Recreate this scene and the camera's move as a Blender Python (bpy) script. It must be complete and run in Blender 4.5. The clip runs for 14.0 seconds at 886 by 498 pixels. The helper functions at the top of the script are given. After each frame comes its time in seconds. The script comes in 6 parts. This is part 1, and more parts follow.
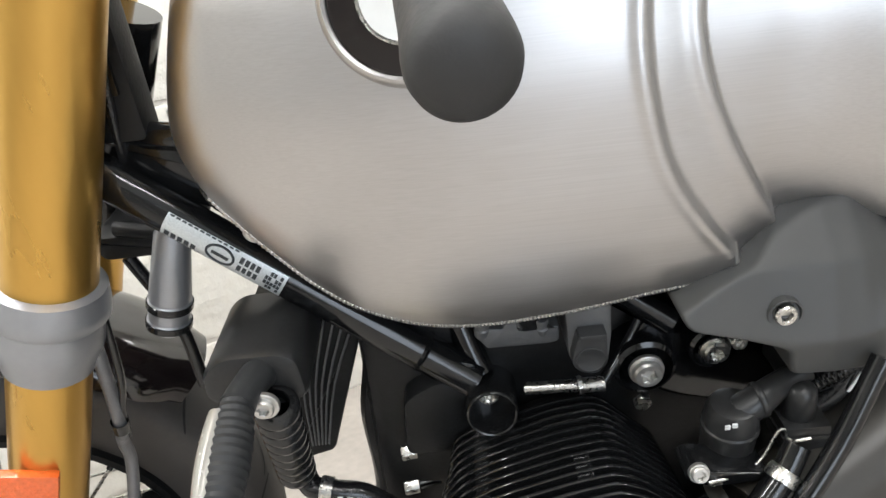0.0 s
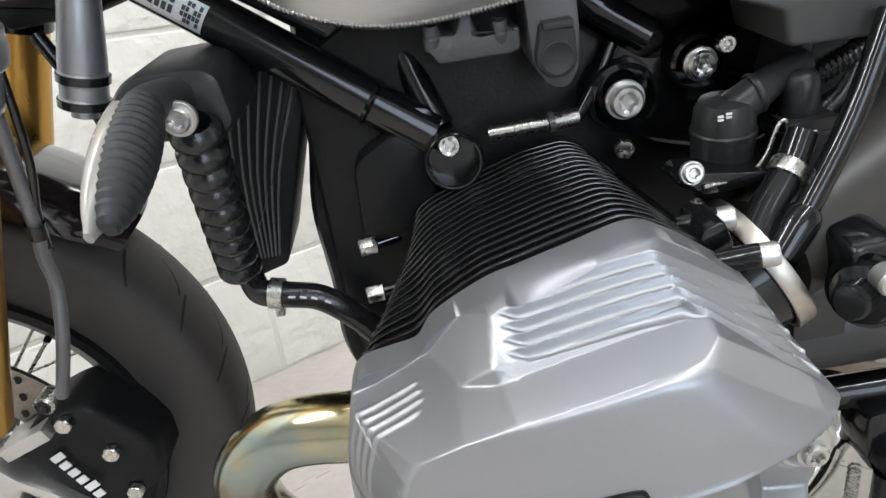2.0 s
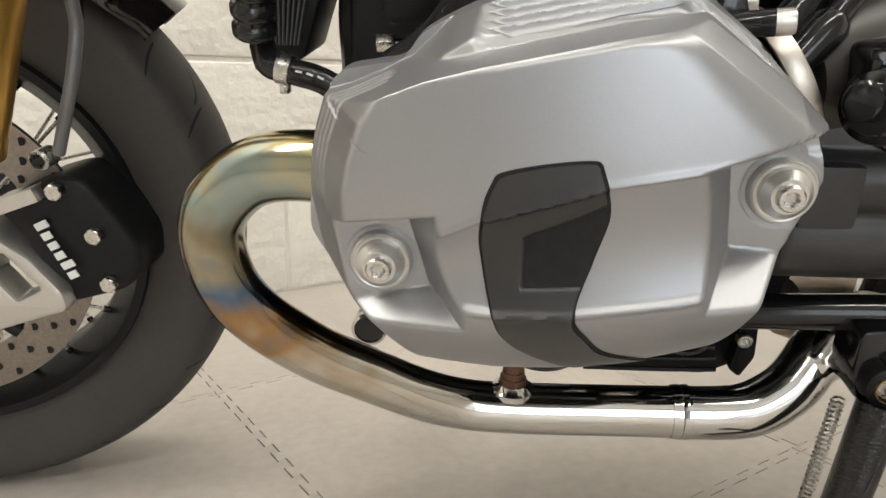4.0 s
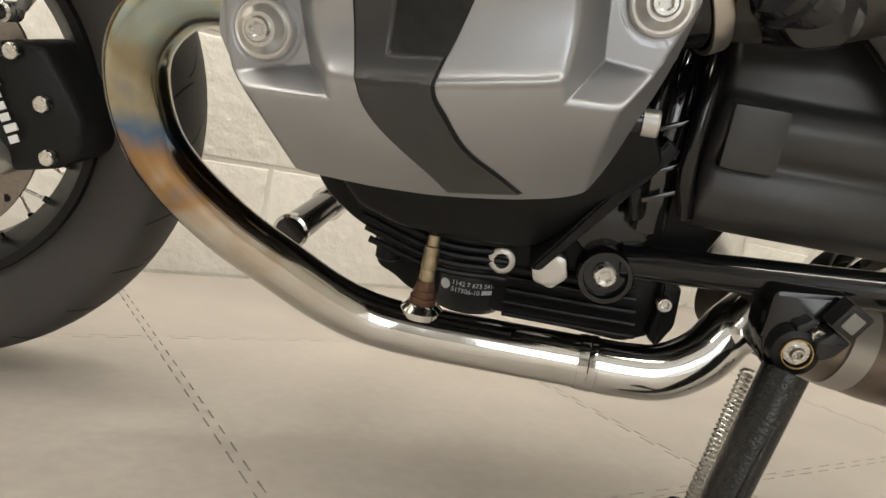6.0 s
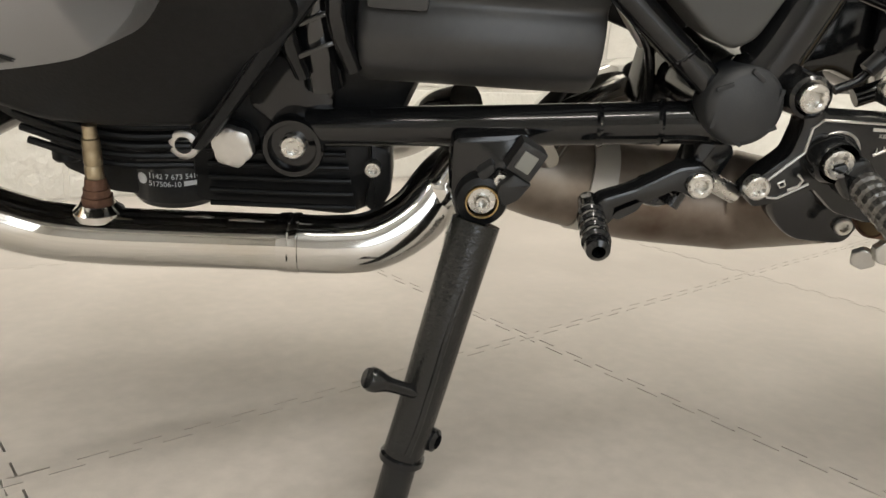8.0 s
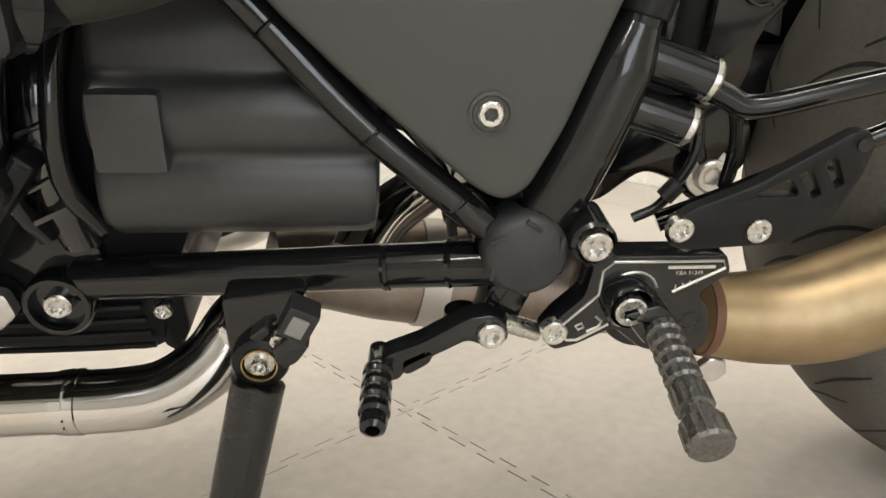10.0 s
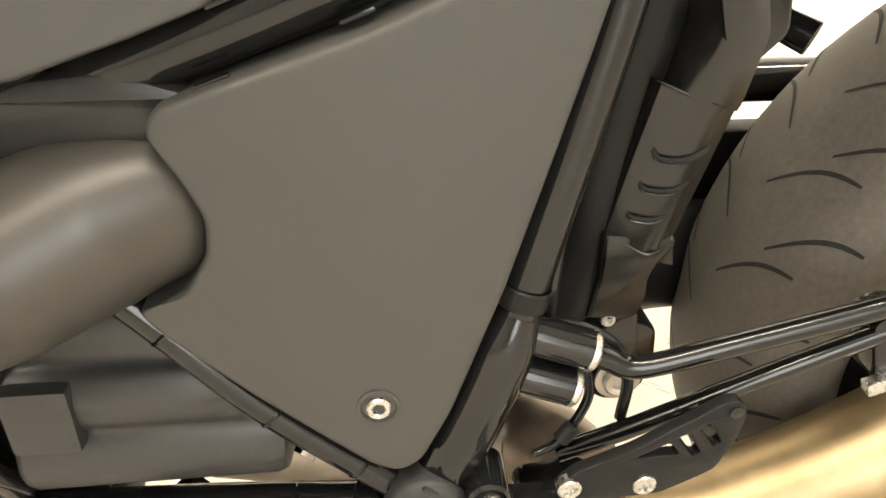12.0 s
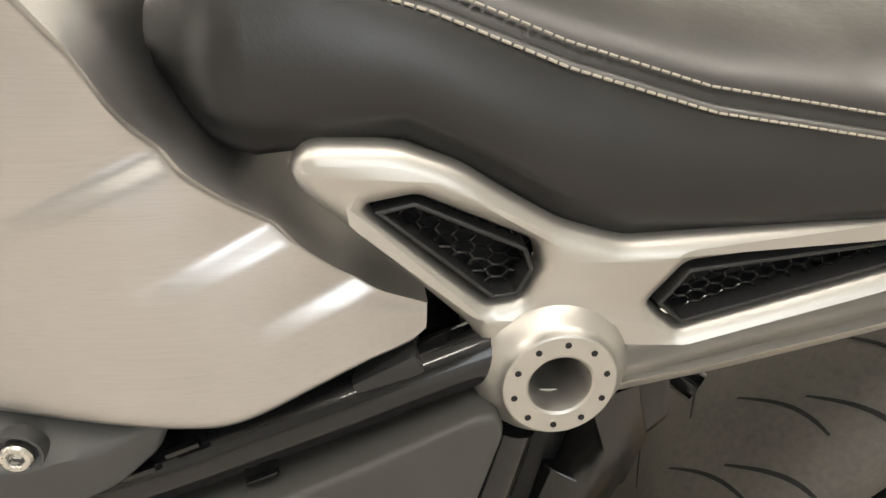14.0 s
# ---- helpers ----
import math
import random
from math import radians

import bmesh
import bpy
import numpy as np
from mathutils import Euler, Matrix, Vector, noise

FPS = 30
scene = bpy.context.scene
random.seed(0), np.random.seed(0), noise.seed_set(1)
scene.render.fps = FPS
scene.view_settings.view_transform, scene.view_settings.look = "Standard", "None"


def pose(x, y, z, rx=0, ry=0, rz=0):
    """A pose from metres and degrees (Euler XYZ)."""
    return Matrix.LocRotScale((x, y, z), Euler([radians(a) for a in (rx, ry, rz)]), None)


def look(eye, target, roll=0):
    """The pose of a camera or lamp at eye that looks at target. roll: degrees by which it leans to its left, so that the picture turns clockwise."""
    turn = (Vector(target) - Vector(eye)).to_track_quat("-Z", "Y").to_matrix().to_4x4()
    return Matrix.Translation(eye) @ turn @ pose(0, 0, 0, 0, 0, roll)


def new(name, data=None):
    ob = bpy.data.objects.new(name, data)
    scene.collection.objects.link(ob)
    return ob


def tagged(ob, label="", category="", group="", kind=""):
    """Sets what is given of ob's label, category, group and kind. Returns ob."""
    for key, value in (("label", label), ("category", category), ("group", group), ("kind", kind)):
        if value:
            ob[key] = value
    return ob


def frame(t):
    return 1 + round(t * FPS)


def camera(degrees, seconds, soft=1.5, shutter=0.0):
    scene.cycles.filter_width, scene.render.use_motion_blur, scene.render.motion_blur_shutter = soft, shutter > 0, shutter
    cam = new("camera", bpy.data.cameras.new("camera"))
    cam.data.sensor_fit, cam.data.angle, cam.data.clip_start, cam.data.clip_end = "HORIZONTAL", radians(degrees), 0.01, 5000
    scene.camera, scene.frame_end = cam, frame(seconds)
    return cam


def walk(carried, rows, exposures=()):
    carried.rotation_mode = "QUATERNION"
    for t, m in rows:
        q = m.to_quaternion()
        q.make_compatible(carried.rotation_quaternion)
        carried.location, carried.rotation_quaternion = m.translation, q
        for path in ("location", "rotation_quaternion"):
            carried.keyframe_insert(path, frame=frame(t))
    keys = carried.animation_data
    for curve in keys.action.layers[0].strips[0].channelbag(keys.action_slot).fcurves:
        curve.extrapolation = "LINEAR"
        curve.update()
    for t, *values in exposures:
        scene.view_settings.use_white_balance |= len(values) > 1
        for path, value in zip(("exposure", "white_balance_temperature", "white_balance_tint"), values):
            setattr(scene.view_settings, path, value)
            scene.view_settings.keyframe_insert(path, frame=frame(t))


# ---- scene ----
cam = camera(62.4, 14.0)
METRES, EYE, TILT, LEAN, TURN = 1.2, 0.757, -18.0, 6.8, 0.0
ROWS = [
    (0.0, -0.005, 0.0005, 0.0091, -0.0, 0.0, 0.0),
    (0.5, -0.016, 0.0093, -0.0632, -1.61, 2.61, 3.35),
    (1.0, -0.0156, 0.0202, -0.111, -0.79, 2.73, 3.74),
    (1.5, -0.0036, 0.0418, -0.1332, -0.43, 2.52, 3.8),
    (2.0, 0.01, 0.0557, -0.1458, -0.64, 2.44, 3.74),
    (2.5, 0.0113, 0.0536, -0.1755, -0.32, 1.0, 2.75),
    (3.0, 0.0205, 0.0599, -0.2016, 0.08, -0.75, 0.83),
    (3.2, 0.0228, 0.0615, -0.2107, 0.11, -0.53, -0.4),
    (5.3, 0.0753, 0.0927, -0.3443, 1.17, 13.37, -19.64),
    (5.5, 0.0822, 0.094, -0.3453, 0.63, 12.96, -19.24),
    (6.0, 0.1088, 0.0931, -0.3567, 0.1, 11.15, -18.22),
    (6.5, 0.1472, 0.1014, -0.3602, -0.78, 8.98, -16.85),
    (7.0, 0.1811, 0.1067, -0.3489, -2.01, 6.29, -13.91),
    (7.5, 0.2103, 0.112, -0.3402, -3.21, 4.47, -11.52),
    (8.0, 0.2406, 0.1244, -0.327, -5.25, 3.7, -9.53),
    (8.2, 0.255, 0.1311, -0.3194, -6.19, 3.47, -8.74),
    (10.3, 0.3282, 0.1421, -0.2044, -7.87, 1.67, -5.26),
    (10.5, 0.3325, 0.1402, -0.1918, -7.98, 1.47, -4.97),
    (11.0, 0.3415, 0.1304, -0.1626, -7.52, 1.0, -4.06),
    (11.5, 0.3475, 0.1278, -0.1323, -7.23, 0.74, -4.0),
    (12.0, 0.3557, 0.118, -0.0923, -7.69, 0.82, -3.7),
    (12.5, 0.3614, 0.107, -0.0528, -7.9, 1.58, -4.1),
    (13.0, 0.358, 0.0959, -0.0164, -8.27, 2.51, -5.02),
    (13.5, 0.3587, 0.0814, 0.0174, -9.31, 3.61, -4.98),
    (14.0, 0.3675, 0.0795, 0.0616, -9.96, 4.01, -4.78),
]
walk(cam, [(t, pose(0, 0, EYE, TILT, LEAN, TURN) @ pose(METRES * x, METRES * y, METRES * z, 90 + pitch, roll, yaw)) for t, x, y, z, yaw, pitch, roll in ROWS],
     exposures=[(0.0, 0.3, 6000, 10), (1.0, 0.1, 5800, 10), (2.5, 0.2, 5750, 10), (3.0, 0.15, 6100, 10), (5.5, -0.08, 6700, 10), (7.0, 0.1, 6850, 10), (8.0, 0.17, 6500, 10), (10.5, 0.6, 6550, 10), (11.5, 1.05, 7100, 10), (12.4, 1.3, 7450, 10), (13.3, 0.45, 7000, 10), (14.0, 0.4, 6750, 10)])

import functools

from mathutils import geometry

# ---- world, light ----
def area_light(name, at, target, sx, sy, watts, colour):
    d = bpy.data.lights.new(name, "AREA")
    d.shape, d.size, d.size_y, d.energy, d.color = "RECTANGLE", sx, sy, watts, colour
    ob = new(name, d)
    ob.matrix_world = look(at, target)
    return ob


world = bpy.data.worlds.new("garage_air")
scene.world = world
world.use_nodes = True
world.node_tree.nodes["Background"].inputs[0].default_value = (0.95, 0.97, 1.0, 1)
world.node_tree.nodes["Background"].inputs[1].default_value = 0.05
LAMP = [(-1.5, -0.9, 14), (0.0, -0.9, 14), (1.4, -0.9, 14), (-1.4, 0.8, 27), (0.1, 0.8, 17), (1.4, 0.8, 5)]   # in the room, which stands at an angle
CEIL = 2.45
for lx, ly, watts in LAMP:
    tube_light = area_light("ceiling_lamp_light", (0, 0, 1), (0, 0, 0), 1.25, 0.12, watts, (1.0, 0.95, 0.87))
    tube_light.matrix_world = Matrix.Rotation(radians(38.5), 4, "Z") @ Matrix.Translation((lx, ly, CEIL - 0.07))
# cool fill light from behind the camera, at a door added out of view
DOOR = Matrix.Rotation(radians(38.5), 4, "Z") @ Vector((-1.0, -3.12, 1.15))
area_light("door_fill_light", DOOR, (0.0, 0.3, 0.7), 2.0, 2.0, 40, (0.86, 0.93, 1.0))


# ---- materials ----
def mat(name, colour, rough=0.5, metal=0.0, vary=0.12, scale=30.0, bump=0.0, bscale=200.0, coat=0.0, stretch=(1, 1, 1), rvary=0.1, second=None, spec=0.5, stain=4.0):
    m = bpy.data.materials.new(name)
    m.use_nodes = True
    nt = m.node_tree
    n, l = nt.nodes, nt.links
    p = n["Principled BSDF"]
    p.inputs["Metallic"].default_value = metal
    p.inputs["Specular IOR Level"].default_value = spec
    if coat:
        p.inputs["Coat Weight"].default_value = coat
        p.inputs["Coat Roughness"].default_value = 0.06
    tc = n.new("ShaderNodeTexCoord")
    mp = n.new("ShaderNodeMapping")
    mp.inputs["Scale"].default_value = stretch
    l.new(tc.outputs["Object"], mp.inputs["Vector"])
    big, fine = n.new("ShaderNodeTexNoise"), n.new("ShaderNodeTexNoise")
    big.inputs["Scale"].default_value, fine.inputs["Scale"].default_value = stain, scale
    big.inputs["Detail"].default_value = fine.inputs["Detail"].default_value = 6
    l.new(tc.outputs["Object"], big.inputs["Vector"])
    l.new(mp.outputs["Vector"], fine.inputs["Vector"])
    mixn = n.new("ShaderNodeMath")
    mixn.operation = "ADD"
    l.new(big.outputs["Fac"], mixn.inputs[0]), l.new(fine.outputs["Fac"], mixn.inputs[1])
    ramp = n.new("ShaderNodeMapRange")
    ramp.inputs["From Min"].default_value, ramp.inputs["From Max"].default_value = 0.6, 1.4
    l.new(mixn.outputs[0], ramp.inputs["Value"])
    mix = n.new("ShaderNodeMix")
    mix.data_type = "RGBA"
    lo = [c * (1 - vary) for c in colour] if second is None else second
    hi = [min(1, c * (1 + vary)) for c in colour]
    mix.inputs[6].default_value, mix.inputs[7].default_value = (*lo, 1), (*hi, 1)
    l.new(ramp.outputs[0], mix.inputs[0])
    l.new(mix.outputs[2], p.inputs["Base Color"])
    rr = n.new("ShaderNodeMapRange")
    rr.inputs["From Min"].default_value, rr.inputs["From Max"].default_value = 0.3, 0.7
    rr.inputs["To Min"].default_value, rr.inputs["To Max"].default_value = rough * (1 - rvary), min(1, rough * (1 + rvary))
    l.new(fine.outputs["Fac"], rr.inputs["Value"])
    l.new(rr.outputs[0], p.inputs["Roughness"])
    if bump:
        bn = n.new("ShaderNodeTexNoise")
        bn.inputs["Scale"].default_value, bn.inputs["Detail"].default_value = bscale, 4
        l.new(mp.outputs["Vector"], bn.inputs["Vector"])
        b = n.new("ShaderNodeBump")
        b.inputs["Strength"].default_value, b.inputs["Distance"].default_value = 1.0, bump
        l.new(bn.outputs["Fac"], b.inputs["Height"])
        l.new(b.outputs[0], p.inputs["Normal"])
    return m


BRUSHED = mat("brushed_aluminium", (0.50, 0.492, 0.488), 0.37, 1.0, 0.11, 1500, 0.00001, 1300, stretch=(0.010, 0.6, 1), rvary=0.22, stain=7)
COVERM = mat("silver_cast_paint", (0.335, 0.343, 0.357), 0.39, 0.8, 0.05, 900, 0.00004, 1500, rvary=0.15)
SILVER = mat("satin_silver", (0.47, 0.455, 0.425), 0.42, 0.85, 0.04, 700, 0.00004, 1400)
STEEL = mat("zinc_steel", (0.58, 0.57, 0.54), 0.28, 1.0, 0.08, 300)
CLAMPM = mat("dull_alloy_band", (0.50, 0.47, 0.42), 0.36, 1.0, 0.08, 300)
ALLOY = mat("pale_alloy", (0.58, 0.57, 0.545), 0.38, 0.9, 0.06, 300)
FRAMEB = mat("gloss_black_paint", (0.007, 0.0073, 0.0077), 0.12, 0.0, 0.3, 60, 0.00003, 250, coat=0.15, spec=0.42)
STANDB = mat("hammered_black_paint", (0.007, 0.0075, 0.007), 0.13, 0.0, 0.3, 60, 0.0007, 420, spec=0.5)
CASTB = mat("black_casting", (0.0095, 0.0098, 0.010), 0.36, 0.0, 0.3, 200, 0.0002, 420, spec=0.2)
FINB = mat("gloss_black_fins", (0.007, 0.0073, 0.0077), 0.10, 0.0, 0.3, 90, 0.00003, 220, coat=0.6, spec=0.6)
PLASTB = mat("satin_black_plastic", (0.020, 0.0202, 0.0202), 0.32, 0.0, 0.25, 300, 0.00006, 900, spec=0.36)
STARTB = mat("dull_black_plastic", (0.034, 0.034, 0.0335), 0.40, 0.0, 0.2, 200, 0.00006, 900, spec=0.5)
ROUGHB = mat("ribbed_black_plastic", (0.02, 0.021, 0.022), 0.55, 0.0, 0.25, 300, 0.0001, 500)
GUARDB = mat("wet_black_plastic", (0.012, 0.012, 0.0118), 0.24, 0.0, 0.25, 120, 0.0003, 60, spec=0.5)
PANEL = mat("charcoal_panel_plastic", (0.044, 0.0437, 0.0405), 0.52, 0.0, 0.06, 900, 0.00004, 2200)
TRIM = mat("charcoal_trim_plastic", (0.024, 0.0245, 0.025), 0.36, 0.0, 0.06, 900, 0.00003, 2200)
INTAKE = mat("slate_grey_plastic", (0.050, 0.0505, 0.049), 0.48, 0.0, 0.06, 900, 0.00006, 1600)
DUCT = mat("grey_brown_duct_plastic", (0.040, 0.037, 0.032), 0.36, 0.0, 0.06, 500, 0.00005, 1200)
RUBBER = mat("tyre_rubber", (0.045, 0.041, 0.037), 0.66, 0.0, 0.22, 220, 0.00012, 700, second=(0.030, 0.027, 0.025), stain=9)
# near black: paints the shade in cuts, holes and slots, also the rubber gasket
GROOVE = mat("black_rubber_and_recess_shade", (0.008, 0.008, 0.008), 0.85, 0.0, 0.2, 200)
DUSTY = mat("dusty_tyre_rubber", (0.085, 0.077, 0.066), 0.66, 0.0, 0.25, 220, 0.00015, 600, second=(0.05, 0.045, 0.039), stain=9)
HOSE = mat("rubber_hose", (0.013, 0.013, 0.0135), 0.19, 0.0, 0.2, 200, 0.0001, 400)
LEATHER = mat("black_seat_leatherette", (0.012, 0.0116, 0.0112), 0.38, 0.0, 0.15, 200, 0.00006, 800)
THREAD = mat("cream_thread", (0.372, 0.342, 0.282), 0.8, 0.0, 0.15, 900)
GOLD = mat("gold_anodised", (0.60, 0.36, 0.085), 0.3, 0.9, 0.1, 40, 0.00003, 300, stretch=(1, 1, 0.2))
CASTG = mat("dull_grey_casting", (0.105, 0.108, 0.112), 0.5, 0.5, 0.15, 200, 0.0002, 500)
GREYM = mat("grey_anodised_clamp", (0.33, 0.34, 0.36), 0.4, 0.7, 0.06, 200)
GUARD = mat("gloss_black_mudguard", (0.012, 0.009, 0.009), 0.12, 0.0, 0.2, 60, coat=0.6)
ORANGE = mat("amber_reflector", (0.75, 0.13, 0.02), 0.2, 0.0, 0.2, 300, 0.0008, 420, coat=0.5)
WHITEP = mat("white_print", (0.72, 0.73, 0.73), 0.6, 0.0, 0.08, 400)
BLUEP = mat("blue_enamel", (0.01, 0.09, 0.36), 0.2, 0.0, 0.1, 100, coat=0.5)
WHITEE = mat("white_enamel", (0.78, 0.8, 0.8), 0.2, 0.0, 0.05, 100, coat=0.5)
LABELS = mat("silver_foil_label", (0.62, 0.65, 0.66), 0.35, 0.3, 0.15, 900, second=(0.42, 0.45, 0.46))
INK = mat("label_ink", (0.03, 0.035, 0.04), 0.6)
LENS = mat("clear_grey_lens", (0.32, 0.31, 0.28), 0.25, 0.2, 0.1, 200)
BRASS = mat("aged_sensor_steel", (0.42, 0.35, 0.24), 0.38, 1.0, 0.2, 200)
RUST = mat("rusty_nut", (0.16, 0.085, 0.055), 0.6, 0.6, 0.3, 400, 0.0002, 500)
DISC = mat("brake_disc_steel", (0.26, 0.235, 0.21), 0.34, 0.9, 0.15, 300, second=(0.19, 0.165, 0.14))
CREAM = mat("cream_plastic", (0.62, 0.6, 0.53), 0.5)
BROWNP = mat("titanium_brown_pipe", (0.38, 0.30, 0.185), 0.46, 1.0, 0.14, 60, 0.00005, 300, second=(0.27, 0.19, 0.105), stain=14)
FAROFF = mat("silver_silencer", (0.29, 0.26, 0.225), 0.34, 0.9, 0.12, 30, second=(0.10, 0.06, 0.04), stain=16)
WALLM = mat("cream_painted_block", (0.82, 0.805, 0.755), 0.5, 0.0, 0.03, 25, 0.006, 34, second=(0.77, 0.755, 0.70), stain=7)
MORTAR = mat("painted_mortar", (0.74, 0.72, 0.67), 0.7, 0.0, 0.06, 40, 0.003, 60)
FLOORM = mat("grey_vinyl_tile", (0.49, 0.45, 0.41), 0.46, 0.0, 0.09, 60, 0.00015, 900, second=(0.376, 0.348, 0.314), stain=5, rvary=0.25)
SCREED = mat("dark_screed", (0.035, 0.033, 0.03), 0.9, 0.0, 0.2, 60)
CEILM = mat("white_ceiling_board", (0.78, 0.77, 0.74), 0.8, 0.0, 0.03, 8)
PLASTER = mat("plain_painted_wall", (0.62, 0.61, 0.585), 0.8, 0.0, 0.06, 10)
DOORM = mat("white_door_panel", (0.74, 0.75, 0.76), 0.5, 0.0, 0.05, 10)
# glows to go with the fill light at the added door
PANE = bpy.data.materials.new("glowing_door_pane")
PANE.use_nodes = True
PANE.node_tree.nodes["Principled BSDF"].inputs["Emission Color"].default_value = (0.86, 0.93, 1.0, 1)
PANE.node_tree.nodes["Principled BSDF"].inputs["Emission Strength"].default_value = 0.7
DIFF = bpy.data.materials.new("lamp_diffuser")
DIFF.use_nodes = True
DIFF.node_tree.nodes["Principled BSDF"].inputs["Emission Color"].default_value = (1, 0.95, 0.87, 1)
DIFF.node_tree.nodes["Principled BSDF"].inputs["Emission Strength"].default_value = 4.0


def chrome_tinted():
    """Chromed header steel, heat-tinted straw, brown and blue near the engine."""
    m = mat("heat_tinted_chrome", (0.62, 0.61, 0.585), 0.1, 1.0, 0.05, 40, 0.00004, 90, rvary=0.5)
    nt = m.node_tree
    n, l = nt.nodes, nt.links
    p = n["Principled BSDF"]
    tc, sep = n.new("ShaderNodeTexCoord"), n.new("ShaderNodeSeparateXYZ")
    l.new(tc.outputs["Object"], sep.inputs[0])
    nz = n.new("ShaderNodeTexNoise")
    nz.inputs["Scale"].default_value = 22
    l.new(tc.outputs["Object"], nz.inputs["Vector"])
    a = n.new("ShaderNodeMath")
    a.operation = "MULTIPLY_ADD"
    a.inputs[1].default_value, a.inputs[2].default_value = 0.14, -0.07
    l.new(nz.outputs["Fac"], a.inputs[0])
    s = n.new("ShaderNodeMath")
    s.operation = "ADD"
    l.new(sep.outputs["Z"], s.inputs[0]), l.new(a.outputs[0], s.inputs[1])
    r = n.new("ShaderNodeMapRange")
    r.inputs["From Min"].default_value, r.inputs["From Max"].default_value = 0.20, 0.45
    l.new(s.outputs[0], r.inputs["Value"])
    c = n.new("ShaderNodeValToRGB")
    e = c.color_ramp.elements
    e[0].position, e[0].color = 0.0, (0.62, 0.61, 0.585, 1)
    e[1].position, e[1].color = 1.0, (0.50, 0.42, 0.22, 1)
    for pos, col in ((0.25, (0.56, 0.52, 0.45)), (0.38, (0.36, 0.22, 0.10)), (0.50, (0.10, 0.17, 0.28)), (0.62, (0.36, 0.33, 0.24)), (0.72, (0.27, 0.23, 0.15)), (0.84, (0.30, 0.36, 0.34))):
        q = e.new(pos)
        q.color = (*col, 1)
    l.new(r.outputs[0], c.inputs[0])
    l.new(c.outputs[0], p.inputs["Base Color"])
    rr = n.new("ShaderNodeMapRange")
    rr.inputs["From Min"].default_value, rr.inputs["From Max"].default_value = 0.22, 0.40
    rr.inputs["To Min"].default_value, rr.inputs["To Max"].default_value = 0.07, 0.17
    l.new(s.outputs[0], rr.inputs["Value"])
    l.new(rr.outputs[0], p.inputs["Roughness"])
    return m


CHROME = chrome_tinted()
BRIGHT = mat("bright_chrome", (0.62, 0.61, 0.59), 0.09, 1.0, 0.04, 30, 0.00003, 60, rvary=0.4)


# ---- mesh helpers ----
FORE = Matrix.Translation((-.0047, .0249, -.0217)) @ Matrix.Diagonal((1.0363, 1.0363, 1.0363, 1))   # the front half is laid out on a grid of its own
SEATED = None


def part(name, bm, material, parent, label="", sharp=40, smooth=True):
    """Links a bmesh as one mesh object under a thing or a part."""
    me = bpy.data.meshes.new(name)
    bmesh.ops.recalc_face_normals(bm, faces=bm.faces)
    if SEATED is not None:
        bm.transform(SEATED)
    bm.to_mesh(me)
    bm.free()
    me.materials.append(material)
    if smooth:
        me.polygons.foreach_set("use_smooth", [True] * len(me.polygons))
        me.set_sharp_from_angle(angle=radians(sharp))
    ob = new(name, me)
    ob.parent = parent
    if label:
        tagged(ob, label)
    return ob


def V(*p):
    return Vector(p)


def seat_front(bm, x0, x1):
    """Lays the part in front of x0 on the front half's grid, easing over to the rear's at x1."""
    for v in bm.verts:
        t = max(0.0, min(1.0, (v.co.x - x0) / (x1 - x0)))
        v.co = (FORE @ v.co).lerp(v.co, t * t * (3 - 2 * t))
    return bm


def spline(pts, n=8, closed=False):
    """Catmull-Rom curve through the points."""
    P = [Vector(p) for p in pts]
    if closed:
        Q = [P[-1]] + P + [P[0], P[1]]
    else:
        Q = [2 * P[0] - P[1]] + P + [2 * P[-1] - P[-2]]
    out = []
    for i in range(1, len(Q) - 2):
        a, b, c, d = Q[i - 1:i + 3]
        for k in range(n):
            t = k / n
            out.append(0.5 * (2 * b + (c - a) * t + (2 * a - 5 * b + 4 * c - d) * t * t + (3 * b - a - 3 * c + d) * t ** 3))
    if not closed:
        out.append(P[-1])
    return out


def interp(x, table):
    return float(np.interp(x, [a for a, _ in table], [b for _, b in table]))


def smooth(x, table):
    """A smooth curve through the table's points."""
    k = 0
    while k < len(table) - 2 and x > table[k + 1][0]:
        k += 1
    (x0, y0), (x1, y1) = table[k], table[k + 1]
    g0 = (y1 - table[k - 1][1]) / (x1 - table[k - 1][0]) if k else (y1 - y0) / (x1 - x0)
    g1 = (table[k + 2][1] - y0) / (table[k + 2][0] - x0) if k + 2 < len(table) else (y1 - y0) / (x1 - x0)
    h = x1 - x0
    u = max(0.0, min(1.0, (x - x0) / h))
    return (2 * u ** 3 - 3 * u * u + 1) * y0 + (u ** 3 - 2 * u * u + u) * h * g0 + (3 * u * u - 2 * u ** 3) * y1 + (u ** 3 - u * u) * h * g1


def skin(bm, rings, closed=True, cap=True):
    """Joins rings of equal count into a skin."""
    vs = [[bm.verts.new(p) for p in r] for r in rings]
    k = len(vs[0])
    for a, b in zip(vs, vs[1:]):
        for i in range(k if closed else k - 1):
            j = (i + 1) % k
            bm.faces.new((a[i], a[j], b[j], b[i]))
    if cap and closed:
        bm.faces.new(list(reversed(vs[0])))
        bm.faces.new(vs[-1])
    return vs


